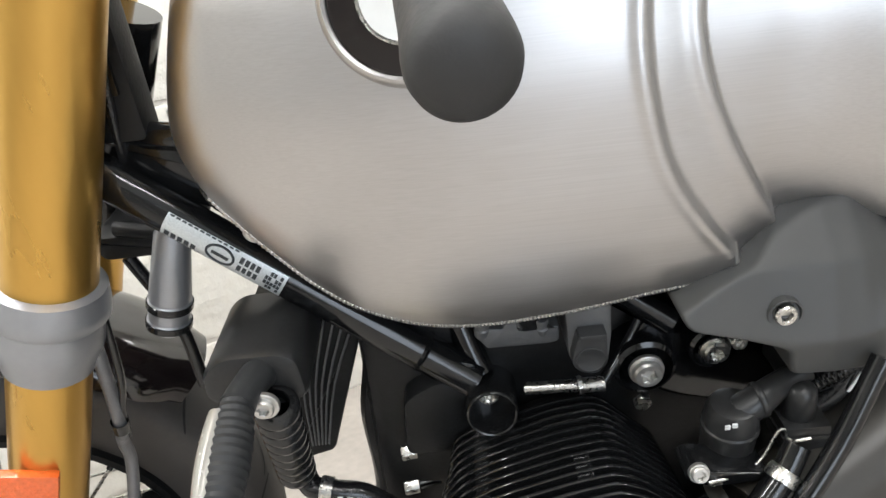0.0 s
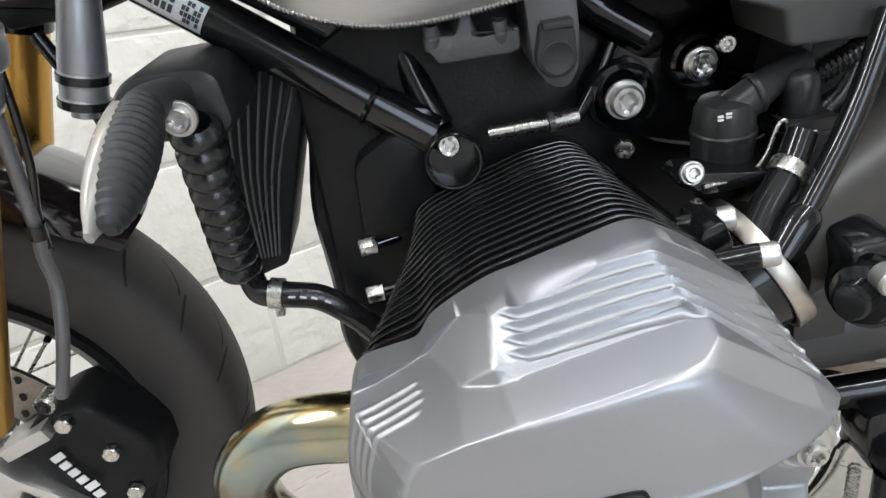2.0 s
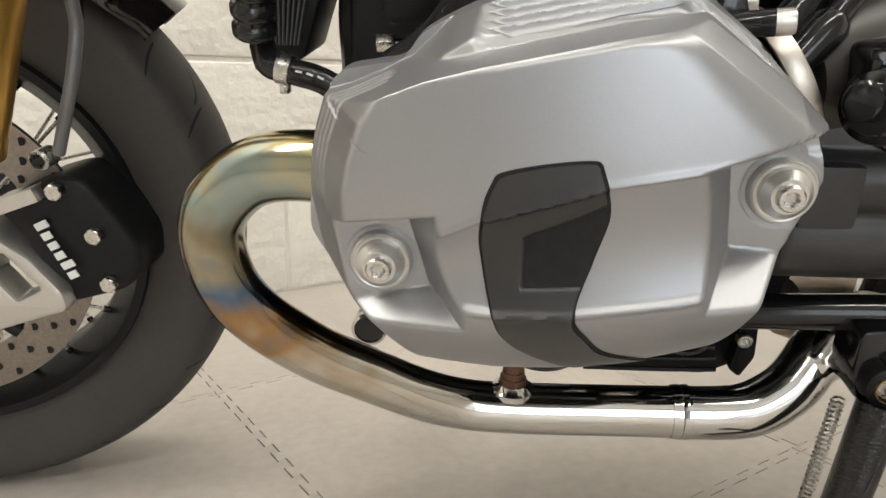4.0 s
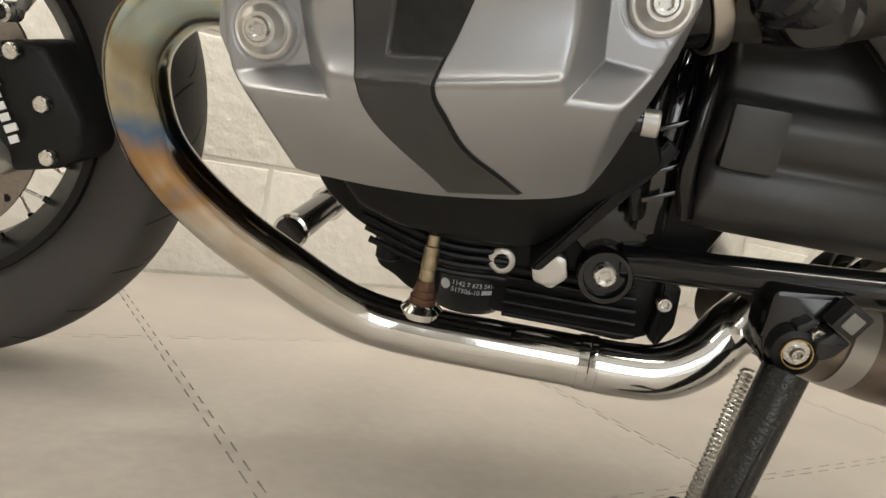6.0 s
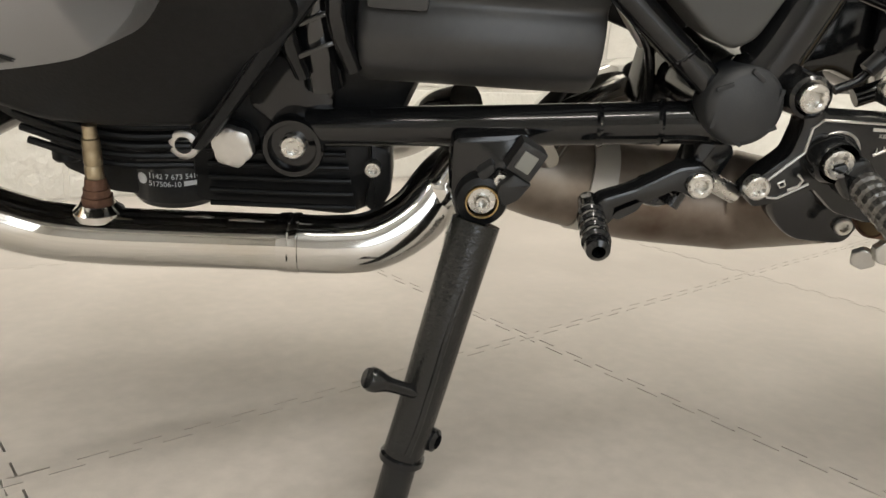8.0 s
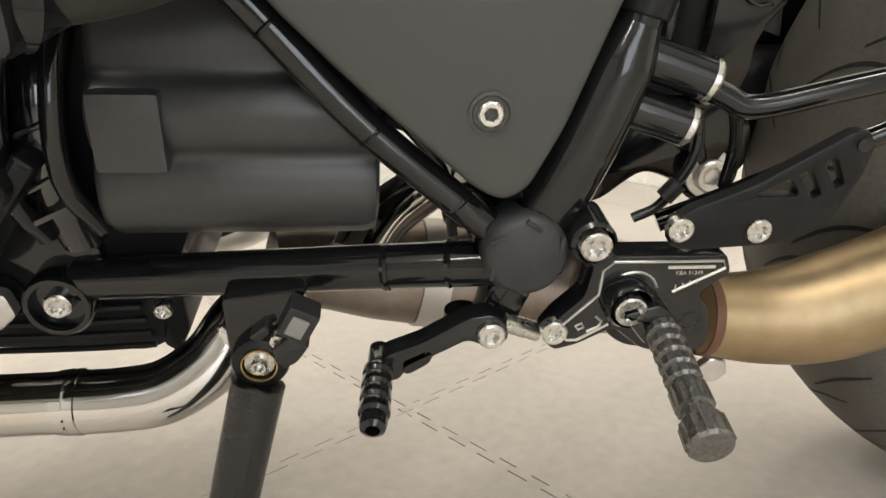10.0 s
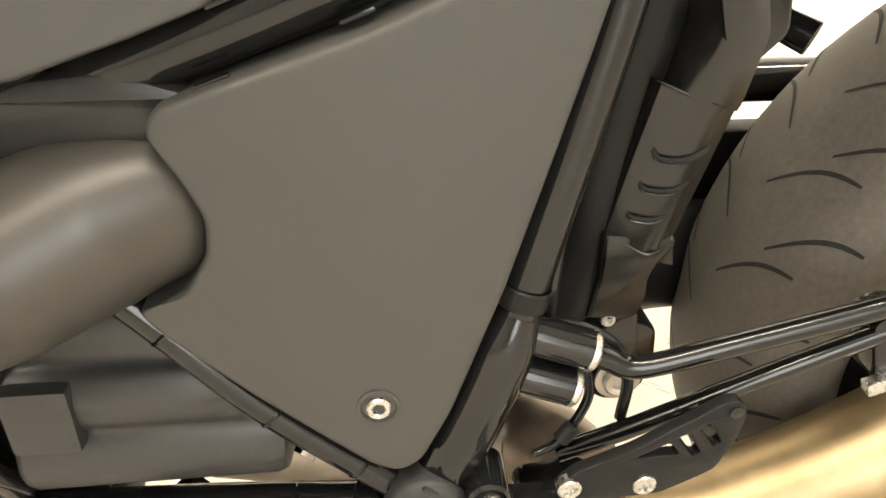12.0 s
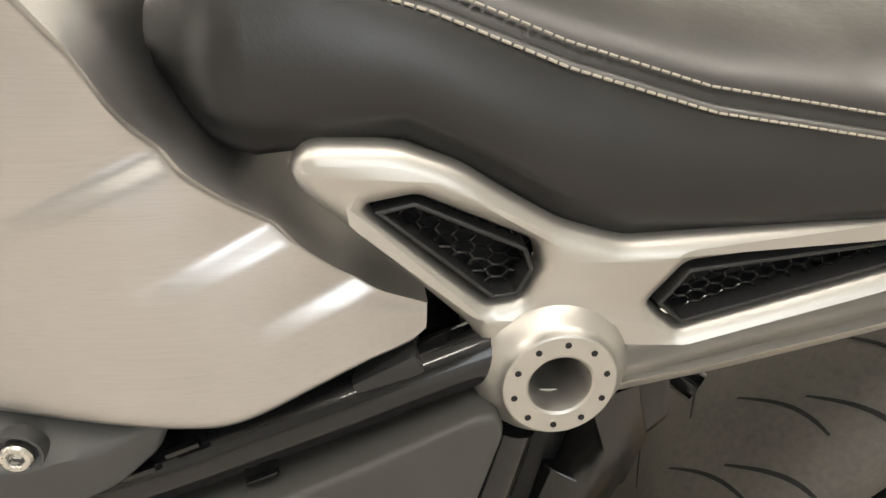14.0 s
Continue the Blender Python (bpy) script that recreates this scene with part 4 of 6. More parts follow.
# seat rail, diagonals and uprights
part("seat_rail", tube([(.20, -.115, .535), (.262, -.128, .560), (.340, -.137, .588), (.43, -.139, .624), (.49, -.137, .647), (.512, -.136, .655)], .0148, 24, 8), FRAMEB, bike, "gloss black seat rail")
for x, z, a in ((.352, .605, 20), (.372, .617, 22), (.405, .598, 22), (.343, .572, 20)):
    part("weld_bead", box(-.008, .008, -.002, .002, -.0012, .0012, .001, m=Matrix.Translation((x, -.151, z)) @ Matrix.Rotation(radians(-a), 4, "Y")), FRAMEB, bike)
part("upper_rail", tube([(.28, -.09, .60), (.37, -.10, .632), (.43, -.10, .650)], .014, 18, 5), FRAMEB, bike)
part("lower_tube", tube([(.168, -.100, .2775), (.30, -.122, .294), (.40, -.144, .309), (.43, -.15, .312)], .0135, 24, 5), FRAMEB, bike, "gloss black lower frame tube")
for x, y, z in ((.356, -.135, .302), (.392, -.142, .308)):
    part("weld_ring", lathe([(-.002, .0137), (0, .0148), (.002, .0137)], (x, y, z), (1, -.16, .11), 24), FRAMEB, bike)
part("diagonal_tube", tube([(.25, -.130, .487), (.294, -.14, .446), (.346, -.148, .392), (.415, -.155, .335)], .0092, 20, 5), FRAMEB, bike, "gloss black diagonal frame tube")
for x, y, z in ((.299, -.141, .441), (.349, -.1485, .389), (.394, -.153, .352)):
    part("weld_ring", lathe([(-.0012, .0093), (0, .0100), (.0012, .0093)], (x, y, z), (.68, -.08, -.72), 20), FRAMEB, bike)
part("upright_tube", tube([(.440, -.150, .335), (.461, -.150, .387), (.474, -.1485, .425), (.481, -.147, .446)], [.0185, .0185, .0183, .0126], 24, 4), FRAMEB, bike, "gloss black frame upright")
part("upright_tube", tube([(.480, -.147, .443), (.500, -.143, .520), (.515, -.140, .580), (.522, -.139, .612)], .0125, 20, 4), FRAMEB, bike, "gloss black frame upright")
part("knurled_collar", lathe([(-.006, .0132), (-.005, .0142), (.005, .0142), (.006, .0132)], (.4835, -.1468, .456), (.25, .05, .97), 60, star={1: (30, .015), 2: (30, .015)}), CASTB, bike)
part("pivot_cap", lathe([(-.05, .0235), (.002, .0235), (.006, .0215), (.008, .018), (.0085, .002)], (.430, -.168, .328), (0, -1, .05), 60), ROUGHB, bike, "black pivot cap")
for k in range(6):
    a = 2 * math.pi * k / 6 + .4
    part("cap_notch", box(-.0012, .0012, -.0014, .0014, -.005, .005, .0005, m=Matrix.Translation((.430 + .0195 * math.cos(a), -.1745, .328 + .0195 * math.sin(a))) @ Matrix.Rotation(-a + .5, 4, "Y")), ROUGHB, bike)
part("pivot_housing", lathe([(-.08, .03), (0, .0265)], (.430, -.158, .330), LEFT, 32), FRAMEB, bike)
part("cast_lug", lathe([(-.03, .008), (.002, .008), (.004, .005)], (.438, -.15, .363), (0, -.4, 1), 16), FRAMEB, bike)

# ---- side panels, intake ----
def panel_y(x, z):
    return -.158 - .02 * (.5 - z) - .010 * math.exp(-((x - .42) / .12) ** 2)


part("side_panel", radial_plate([(.313, .553), (.318, .563), (.335, .569), (.408, .594), (.500, .634), (.511, .633), (.514, .624), (.503, .583), (.486, .524), (.470, .470), (.444, .398), (.428, .366), (.416, .359), (.402, .365), (.343, .415), (.304, .452), (.294, .466), (.318, .474), (.331, .494), (.333, .513), (.325, .532)], (.41, .50), panel_y, -.130, .006, .0035), PANEL, bike, "matt charcoal triangular side panel", 50)
# added backing: hides the pale wall and keeps the gap below the rail dark
part("gap_shade_backing", prism([(.31, .55), (.33, .60), (.43, .635), (.50, .655), (.515, .64), (.50, .58), (.44, .39), (.41, .37), (.31, .46)], -.06, -.112, .006, .003), CASTB, bike, "added black backing that darkens the gap by the side panel")
part("screw_well", lathe([(-.002, .0115), (.0012, .0112), (.0015, .0095), (-.001, .0078), (-.001, .001)], (.406, -.1695, .406), LEFT, 32), PANEL, bike)
bolt((.406, -.168, .406), bike, .0066, .0045, style="hexsocket", name="panel_screw")
# intake cover with its long lower lip
def intake_y(x, z):
    crease = interp(x, [(.11, .6205), (.142, .6115), (.179, .602), (.215, .603), (.25, .614), (.28, .6235), (.33, .6235), (.35, .628), (.37, .640)])
    edge = -.186 + .36 * (min(crease, .606) - .621) + .225 * max(0, x - .2)
    top = edge + (.36 + 1.0 * step((x - .215) / .06)) * (z - crease) + .7 * max(0, z - .645)
    return soft_max([top, edge + .12 * (crease - z)], .0006)


part("intake_cover", seat_front(radial_plate([(.112, .628), (.135, .640), (.157, .648), (.172, .661), (.195, .669), (.22, .674), (.27, .658), (.32, .646), (.362, .638), (.369, .633), (.363, .618), (.346, .603), (.315, .592), (.27, .578), (.238, .575), (.178, .579), (.174, .598), (.148, .6085), (.117, .6185)], (.23, .617), intake_y, -.12, .004, .003, 30), .19, .29), INTAKE, bike, "slate grey plastic intake cover", 45)
for x, y, z in ((.1725, -.168, .622), (.311, -.1625, .6285)):
    part("screw_well", lathe([(-.006, .0105), (.0014, .0102), (.0016, .0092), (-.002, .0082), (-.002, .001)], (x, y, z), LEFT, 32), INTAKE, bike)
    bolt((x, y + .001, z), bike, .0066, .0048, style="hexsocket", name="panel_screw")
# air duct
duct = part("air_duct", tube([(.158, -.194, .472), (.192, -.180, .479), (.235, -.162, .489), (.277, -.142, .505), (.312, -.128, .512), (.333, -.118, .513)], [.033, .037, .041, .043, .038, .018], 36, 8), DUCT, bike, "grey-brown moulded air duct", 60)
part("duct_seam", tube([(.185, -.203, .470), (.20, -.2005, .476), (.24, -.1985, .497), (.285, -.180, .519), (.312, -.160, .532)], .0009, 6, 6), DUCT, duct)
part("duct_shroud", prism([(.20, .585), (.24, .572), (.30, .578), (.34, .565), (.32, .545), (.25, .535), (.19, .54)], -.10, -.150, .01, .008), PLASTB, bike)
SEATED = FORE
# throttle body with its clamp
RC, RA = V(.1512, -.217, .4745), V(.87, .1, .46).normalized()
part("throttle_body", tube([(.085, -.228, .444), (.115, -.223, .458), RC], [.026, .031, .036], 36, 4), FRAMEB, bike, "black throttle body")
clamp = part("clamp_band", lathe([(-.0050, .037), (-.0050, .0395), (-.004, .0400), (.004, .0400), (.0050, .0395), (.0050, .037)], RC, RA, 64, ring=True), CLAMPM, bike, "pale alloy clamp band")
for p in (V(.1232, -.2386, .5158), V(.1303, -.2695, .5101)):
    part("clamp_boss", lathe([(-.020, .0050), (-.014, .0056), (-.002, .0060), (0, .0056)], p, (.95, -.25, .10), 24), FRAMEB, bike)
    bolt(p, bike, .0058, .0070, (.95, -.25, .10), style="hexsocket", name="clamp_bolt", material=ALLOY)
part("boss_strap", prism([(.104, .500), (.109, .520), (.119, .523), (.124, .508), (.118, .496)], -.225, -.255, .003, .001), FRAMEB, bike)
part("injector_rail", tube([(.140, -.232, .490), (.153, -.222, .506), (.170, -.212, .524), (.180, -.204, .538)], [.0105, .0092, .0082, .0082], 20, 5), FRAMEB, bike, "glossy black injector")
part("rail_ring", lathe([(-.004, .0088), (-.0035, .0098), (.003, .0098), (.0045, .0088)], (.1690, -.2125, .523), (.62, .36, .66), 28), STEEL, bike, "steel clip ring")
part("cable_sleeve", lathe([(-.020, .0090), (-.003, .0100), (.004, .0098), (.008, .0076)], (.166, -.232, .502), (.62, .30, .66), 20), FRAMEB, bike)
part("cable_tube", tube([(.166, -.232, .502), (.200, -.212, .543), (.226, -.195, .590)], .0064, 18, 4), FRAMEB, bike, "gloss black diagonal cable tube")
POD = V(.1475, -.178, .505)
pod = part("valve_pod", lathe([(-.004, .0145), (.002, .0158), (.030, .0170), (.032, .0176), (.035, .0176), (.036, .0166), (.046, .0160), (.051, .0135), (.053, .008), (.053, .0005)], POD, (.02, -.10, 1), 40), PLASTB, bike, "black plastic valve pod", 35)
part("pod_elbow", tube([POD + V(.004, -.006, .044), POD + V(.016, -.004, .050), POD + V(.034, .004, .056), POD + V(.05, .008, .06)], [.0105, .010, .0078, .007], 20, 5), PLASTB, pod)
part("pod_ring", lathe([(-.002, .0105), (-.001, .0112), (.001, .0112), (.002, .0105)], POD + V(.017, -.004, .051), (.95, .1, .25), 24), PLASTB, pod)
part("pod_plate", prism([(.112, .524), (.117, .529), (.163, .522), (.165, .516), (.128, .515)], -.185, -.209, .003, .001), FRAMEB, bike)
for k in range(2):
    for j in range(2):
        part("pod_mark", box(.1385 + .0042 * k, .1415 + .0042 * k, -.1988, -.1975, .5500 + .0018 * j + .0008 * k, .5511 + .0018 * j + .0008 * k, .0002), WHITEP, pod, "tiny white printed bars")
bolt((.120, -.211, .530), bike, .0052, .004, (0, -1, .3), style="torx", washer=.0062, name="pod_screw", material=ALLOY)
part("wire_clip", tube([(.126, -.211, .521), (.150, -.205, .520), (.163, -.199, .526), (.171, -.196, .541), (.175, -.196, .543), (.177, -.196, .536), (.183, -.196, .533), (.192, -.196, .534)], .0011, 8, 6), STEEL, bike, "bent spring-wire clip")
con = part("plug_connector", box(.1775, .2055, -.194, -.166, .520, .540, .003), PLASTB, bike, "black plug connector")
part("connector_rib", box(.176, .207, -.1955, -.1645, .529, .5335, .0015), PLASTB, con)
part("connector_boot", lathe([(-.006, .0085), (.002, .0100), (.014, .0098), (.020, .0088), (.023, .006), (.024, .0005)], (.190, -.180, .5405), (0, -.05, 1), 28), PLASTB, con, "rounded black boot")
part("corrugated_conduit", lathe([(s * .0017, .0056 + .0011 * (s % 2)) for s in range(46)], (.197, -.172, .554), (.92, .08, .38), 18), HOSE, bike, "corrugated black cable conduit")
part("breather_hose", tube([(.206, -.165, .53), (.222, -.165, .545), (.235, -.16, .575)], .0075, 14, 5), HOSE, bike)
part("hose_print", box(-.001, .001, -.0004, .0004, -.010, .010, 0, m=Matrix.Translation((.2275, -.1735, .556)) @ Matrix.Rotation(radians(24), 4, "Y")), WHITEP, bike, "white printed bar on a hose")
part("stepper_motor", lathe([(-.05, .016), (-.004, .016), (0, .0145), (.001, .009), (.012, .009), (.013, .007), (.013, .0005)], (.181, -.264, .475), (-.75, -.6, .2), 32), FRAMEB, bike, "glossy black motor housing")
part("motor_flange", lathe([(0, .019), (.004, .019), (.005, .0165)], (.189, -.257, .473), (-.75, -.6, .2), 32), FRAMEB, bike)
bolt((.1889, -.2702, .4862), bike, .0070, .006, style="torx", name="housing_bolt", material=ALLOY)
part("throttle_bracket", prism([(.178, .497), (.200, .500), (.222, .480), (.222, .452), (.200, .446), (.180, .462)], -.19, -.258, .006, .005), FRAMEB, bike)
for i in range(5):
    z = .60 + .006 * i
    part("wire", tube([(.19 + .004 * i, -.14, z), (.21, -.15 - .003 * i, .585 - .01 * i), (.235 + .004 * i, -.15, .55), (.27, -.13, .50 - .01 * i)], .0028, 8, 6), HOSE, bike)

SEATED = None
# ---- side stand, shift lever, rider's peg ----
stand = part("side_stand", tube([(.281, -.161, .241), (.266, -.178, .18), (.252, -.192, .118), (.243, -.201, .084)], [.0158, .0150, .0143, .0138], 20, 5), STANDB, bike, "gloss black side stand, folded out", 40)
part("lower_leg", tube([(.245, -.199, .092), (.232, -.214, .030), (.222, -.225, -.030)], .0115, 18, 3), STANDB, stand)
part("weld_ring", lathe([(-.004, .0125), (-.002, .0155), (.002, .0155), (.004, .0125)], (.2425, -.2015, .081), (-.2, -.23, -1), 20), FRAMEB, stand)
part("foot", prism([(.19, -.045), (.25, -.045), (.256, -.038), (.25, -.033), (.19, -.033), (.185, -.038)], -.255, -.200, .004, .002), FRAMEB, stand)
part("leg_edge", tube([(.282, -.177, .228), (.268, -.1925, .18), (.254, -.2065, .118), (.246, -.2135, .092)], .0022, 10, 4), STANDB, stand)
part("stub", lathe([(-.010, .0044), (.006, .0044), (.019, .0050), (.024, .0062), (.029, .0078), (.0335, .0080), (.0365, .0066), (.0375, .003)], (.246, -.1992, .1343), (-.0258, -.0123, .0171), 24), FRAMEB, stand, "glossy black foot stub with a round end")
part("spring_hook", lathe([(-.008, .009), (.002, .008), (.004, .005)], (.263, -.196, .092), (.8, -.5, 0), 16), FRAMEB, stand)
part("stand_bracket", prism([(.262, .292), (.312, .298), (.308, .285), (.302, .27), (.298, .245), (.285, .232), (.27, .235), (.263, .255)], -.115, -.150, .006, .004), FRAMEB, bike, "black side stand bracket")
part("pivot_disc", lathe([(-.02, .0168), (.005, .0168), (.0075, .0155), (.009, .0112), (.008, .0106)], (.283, -.155, .255), (0, -1, .06), 44), CASTB, bike, "black pivot disc")
part("pivot_bush", lathe([(0, .0108), (.0085, .0108), (.0095, .0104), (.0095, .0096), (.0088, .0094)], (.283, -.156, .255), (0, -1, .06), 40), mat("brass_bush", (.42, .30, .14), .35, 1.0), bike, "brass bush")
bolt((.283, -.162, .256), bike, .0048, .006, style="hexsocket", washer=.0088, name="pivot_bolt")
part("stand_switch", prism([(.2915, .268), (.3005, .2768), (.3125, .2702), (.305, .2590), (.297, .2545), (.2925, .259)], -.145, -.168, .002, .002), PLASTB, bike, "black stand switch")
part("switch_plug", box(-.009, .009, -.0085, .0085, -.010, .010, .002, m=Matrix.Translation((.307, -.163, .286)) @ Matrix.Rotation(radians(28), 4, "Y")), PLASTB, bike)
part("plug_insert", box(-.005, .005, -.001, .001, -.006, .006, .001, m=Matrix.Translation((.3065, -.1725, .286)) @ Matrix.Rotation(radians(28), 4, "Y")), mat("grey_insert", (.2, .2, .18), .5), bike)
bolt((.2935, -.155, .270), bike, .0045, .007, style="hex", name="small_bolt")
part("switch_finger", prism([(.278, .273), (.288, .281), (.290, .276), (.283, .268)], -.15, -.162, .002, .001), PLASTB, bike)
part("stand_spring", tube([(.270 - .024 * i / 240 + .0045 * math.cos(i * .9), -.128 - .028 * i / 240 + .0045 * math.sin(i * .9), .222 - .130 * i / 240) for i in range(241)], .0011, 6, 1), STEEL, bike, "coiled steel spring")
lev = part("shift_lever", prism([(.345, .256), (.352, .268), (.372, .276), (.398, .292), (.412, .294), (.420, .288), (.422, .276), (.412, .270), (.398, .276), (.380, .266), (.365, .258), (.360, .250), (.350, .248)], -.158, -.172, .003, .003, holes=[[(.362, .262), (.376, .269), (.374, .264), (.364, .2575)]]), FRAMEB, bike, "black billet gear lever")
bolt((.411, -.172, .2815), lev, .008, .0045, style="hexsocket", name="lever_bolt")
part("shift_peg", lathe([(-.012, .0065), (.004, .0068), (.006, .0085), (.010, .0088), (.012, .0072), (.014, .0086), (.020, .0088), (.022, .0072), (.024, .0086), (.030, .0088), (.032, .0072), (.034, .0086), (.040, .0088), (.042, .007), (.046, .0078), (.050, .007), (.052, .004)], (.348, -.165, .258), (-.08, -.98, -.1), 28), FRAMEB, lev, "glossy ribbed toe peg")
part("linkage_bracket", prism([(.405, .262), (.43, .27), (.44, .295), (.43, .31), (.415, .30), (.41, .275)], -.13, -.155, .004, .003), FRAMEB, bike)
part("linkage_rod", tube([(.422, -.16, .279), (.445, -.155, .268)], .006, 12, 1), STEEL, bike)
part("rubber_stop", lathe([(0, .012), (.014, .012), (.016, .009)], (.405, -.12, .262), (0, 0, -1), 20), HOSE, bike)
part("cable_end", tube([(.425, -.13, .275), (.412, -.135, .25)], .0065, 10, 1), HOSE, bike)
rs = part("rearset_plate", prism([(.4585, .345), (.470, .346), (.476, .330), (.540, .330), (.545, .318), (.528, .305), (.538, .292), (.540, .268), (.525, .262), (.500, .268), (.482, .283), (.462, .272), (.448, .268), (.440, .278), (.448, .290), (.462, .304), (.465, .322)], -.155, -.172, .004, .002), FRAMEB, bike, "black billet rearset plate with pale engraved edges")


def line_on_plate(pts, y, r=.0009):
    return tube([(x, y, z) for x, z in pts], r, 6, 1)


for shifted in (lev, rs):
    shifted.location = (.003, 0, -.0025)
part("engraved_edge", line_on_plate([(.470, .306), (.4705, .321), (.476, .3265), (.538, .3265), (.540, .322), (.512, .307)], -.1725), ALLOY, rs)
part("engraved_edge", line_on_plate([(.470, .306), (.452, .287), (.4495, .2815), (.455, .276), (.461, .276), (.478, .2865)], -.1725), ALLOY, rs)
part("engraved_arc", line_on_plate([(.489 + .014 * math.cos(a), .306 + .014 * math.sin(a)) for a in np.linspace(.3, 2.6, 12)], -.1725), ALLOY, rs)
part("engraved_edge", line_on_plate([(.470, .292), (.474, .2885), (.472, .2845), (.466, .2815)], -.1725), ALLOY, rs)
part("engraved_mark", line_on_plate([(.459, .2855), (.461, .283), (.464, .2845), (.4625, .2875), (.459, .2855)], -.1725, .0007), ALLOY, rs)
part("maker_bar", box(.507, .534, -.1728, -.1718, .3218, .3238, 0), ALLOY, rs, "engraved maker's mark")
lettering("KBA 91249", (.512, -.1722, .3178), .0034, FACE, rs, ALLOY, "approval_number", "engraved approval number")
for k in range(4):
    part("engraved_tick", box(.513 + .004 * k, .5136 + .004 * k, -.1726, -.1718, .3085 + .0012 * k, .3115 + .0012 * k, 0), ALLOY, rs)
part("stand_off", lathe([(-.03, .014), (0, .0125), (.002, .0105)], (.465, -.176, .3375), (0, -1, .05), 28), FRAMEB, bike, "black billet spacer")
bolt((.465, -.178, .3375), bike, .0085, .004, name="rearset_bolt")
bolt((.450, -.172, .2795), bike, .0075, .0035, name="rearset_bolt")
part("peg_boss", lathe([(-.02, .0145), (.010, .0145), (.014, .012)], (.485, -.172, .3045), LEFT, 32), FRAMEB, rs)
bolt((.4835, -.186, .3045), rs, .0088, .004, name="peg_bolt")
part("peg_clevis", prism([(.478, .303), (.500, .310), (.512, .296), (.508, .284), (.495, .282)], -.172, -.190, .004, .003), FRAMEB, rs)
peg = bmesh.new()
pr = [(-.01, .0075), (0, .0085)]
for k in range(5):
    s = .004 + .0085 * k
    pr += [(s, .0076), (s + .0015, .0096), (s + .0060, .0096), (s + .0075, .0076)]
pr += [(.048, .0078), (.049, .0098), (.062, .0098), (.063, .0080), (.070, .0080), (.071, .0115), (.083, .0118), (.085, .0106), (.0855, .002)]
lathe(pr, (.503, -.183, .2935), (-.03, -.96, -.16), 48, peg, star={i: (16, .035) for i in range(2, len(pr) - 2)})
part("footpeg", peg, mat("knurled_grey_alloy", (.15, .146, .138), .30, .9, .45, 500, .0006, 420), rs, "knurled dark grey footpeg", 25)
part("lower_plate", prism([(.498, .262), (.500, .235), (.520, .216), (.565, .214), (.572, .240), (.550, .268)], -.075, -.098, .012, .003), FRAMEB, rs)
bolt((.5568, -.098, .2299), rs, .0065, .004, name="rearset_bolt", material=ALLOY)
bolt((.526, -.168, .287), rs, .0075, .004, name="rearset_bolt", material=ALLOY)
heel_at = (.003, 0, -.003)
heel = part("heel_guard", prism([(.500, .352), (.510, .361), (.542, .375), (.588, .404), (.596, .404), (.601, .396), (.599, .380), (.590, .356), (.580, .350), (.560, .340), (.512, .337), (.502, .340)], -.172, -.1795, .004, .0015, holes=[[(.543, .3685), (.560, .3775), (.5655, .3715), (.566, .3685)], [(.5645, .381), (.570, .383), (.579, .369), (.575, .3665)], [(.576, .387), (.5815, .390), (.590, .375), (.586, .3725)]]), CASTB, bike, "black slotted heel guard")
heel.location = heel_at
for x, z in ((.506, .350), (.549, .349)):
    bolt((x, -.179, z), heel, .0068, .003, name="guard_screw")
part("rivet", lathe([(-.001, .004), (.001, .004), (.0015, .002)], (.594, -.1795, .397), LEFT, 16), FRAMEB, heel)

# ---- rear: torque rods, hangers, shock ----
part("hanger_tube", tube([(.520, -.145, .416), (.535, -.147, .409), (.552, -.149, .404), (.60, -.150, .415), (.68, -.15, .434), (.76, -.15, .455)], .0068, 18, 6), FRAMEB, bike, "gloss black bent tube")
part("hanger_tube", tube([(.515, -.135, .33), (.56, -.140, .352), (.64, -.145, .392), (.76, -.145, .440)], .0062, 16, 5), FRAMEB, bike, "gloss black tube")
for (x, z), (x1, z1) in (((.486, .430), (.524, .418)), ((.478, .405), (.516, .394))):
    part("pivot_stub", tube([(x, -.145, z), (x1, -.150, z1)], .0115, 20, 1), FRAMEB, bike)
    part("stub_ring", lathe([(0, .0118), (.003, .0118), (.0045, .0105)], (x1 - .003, -.1496, z1 + .001), (.95, -.12, -.3), 24), STEEL, bike)
part("cable", tube([(.500, -.13, .425), (.522, -.13, .421), (.545, -.13, .405), (.555, -.13, .38), (.554, -.13, .35)], .0036, 10, 6), HOSE, bike)
part("cable", tube([(.509, -.13, .50), (.505, -.13, .469), (.503, -.13, .425)], .0036, 10, 4), HOSE, bike)
part("cable", tube([(.525, -.14, .40), (.528, -.14, .375), (.514, -.14, .345), (.498, -.14, .335)], .003, 10, 6), HOSE, bike)
part("cable_plug", tube([(.513, -.143, .349), (.520, -.143, .358)], .0055, 12, 1), PLASTB, bike)
part("shock_body", tube([(.531, -.058, .395), (.553, -.086, .60)], .025, 28, 1), CASTB, bike, "black shock absorber body")


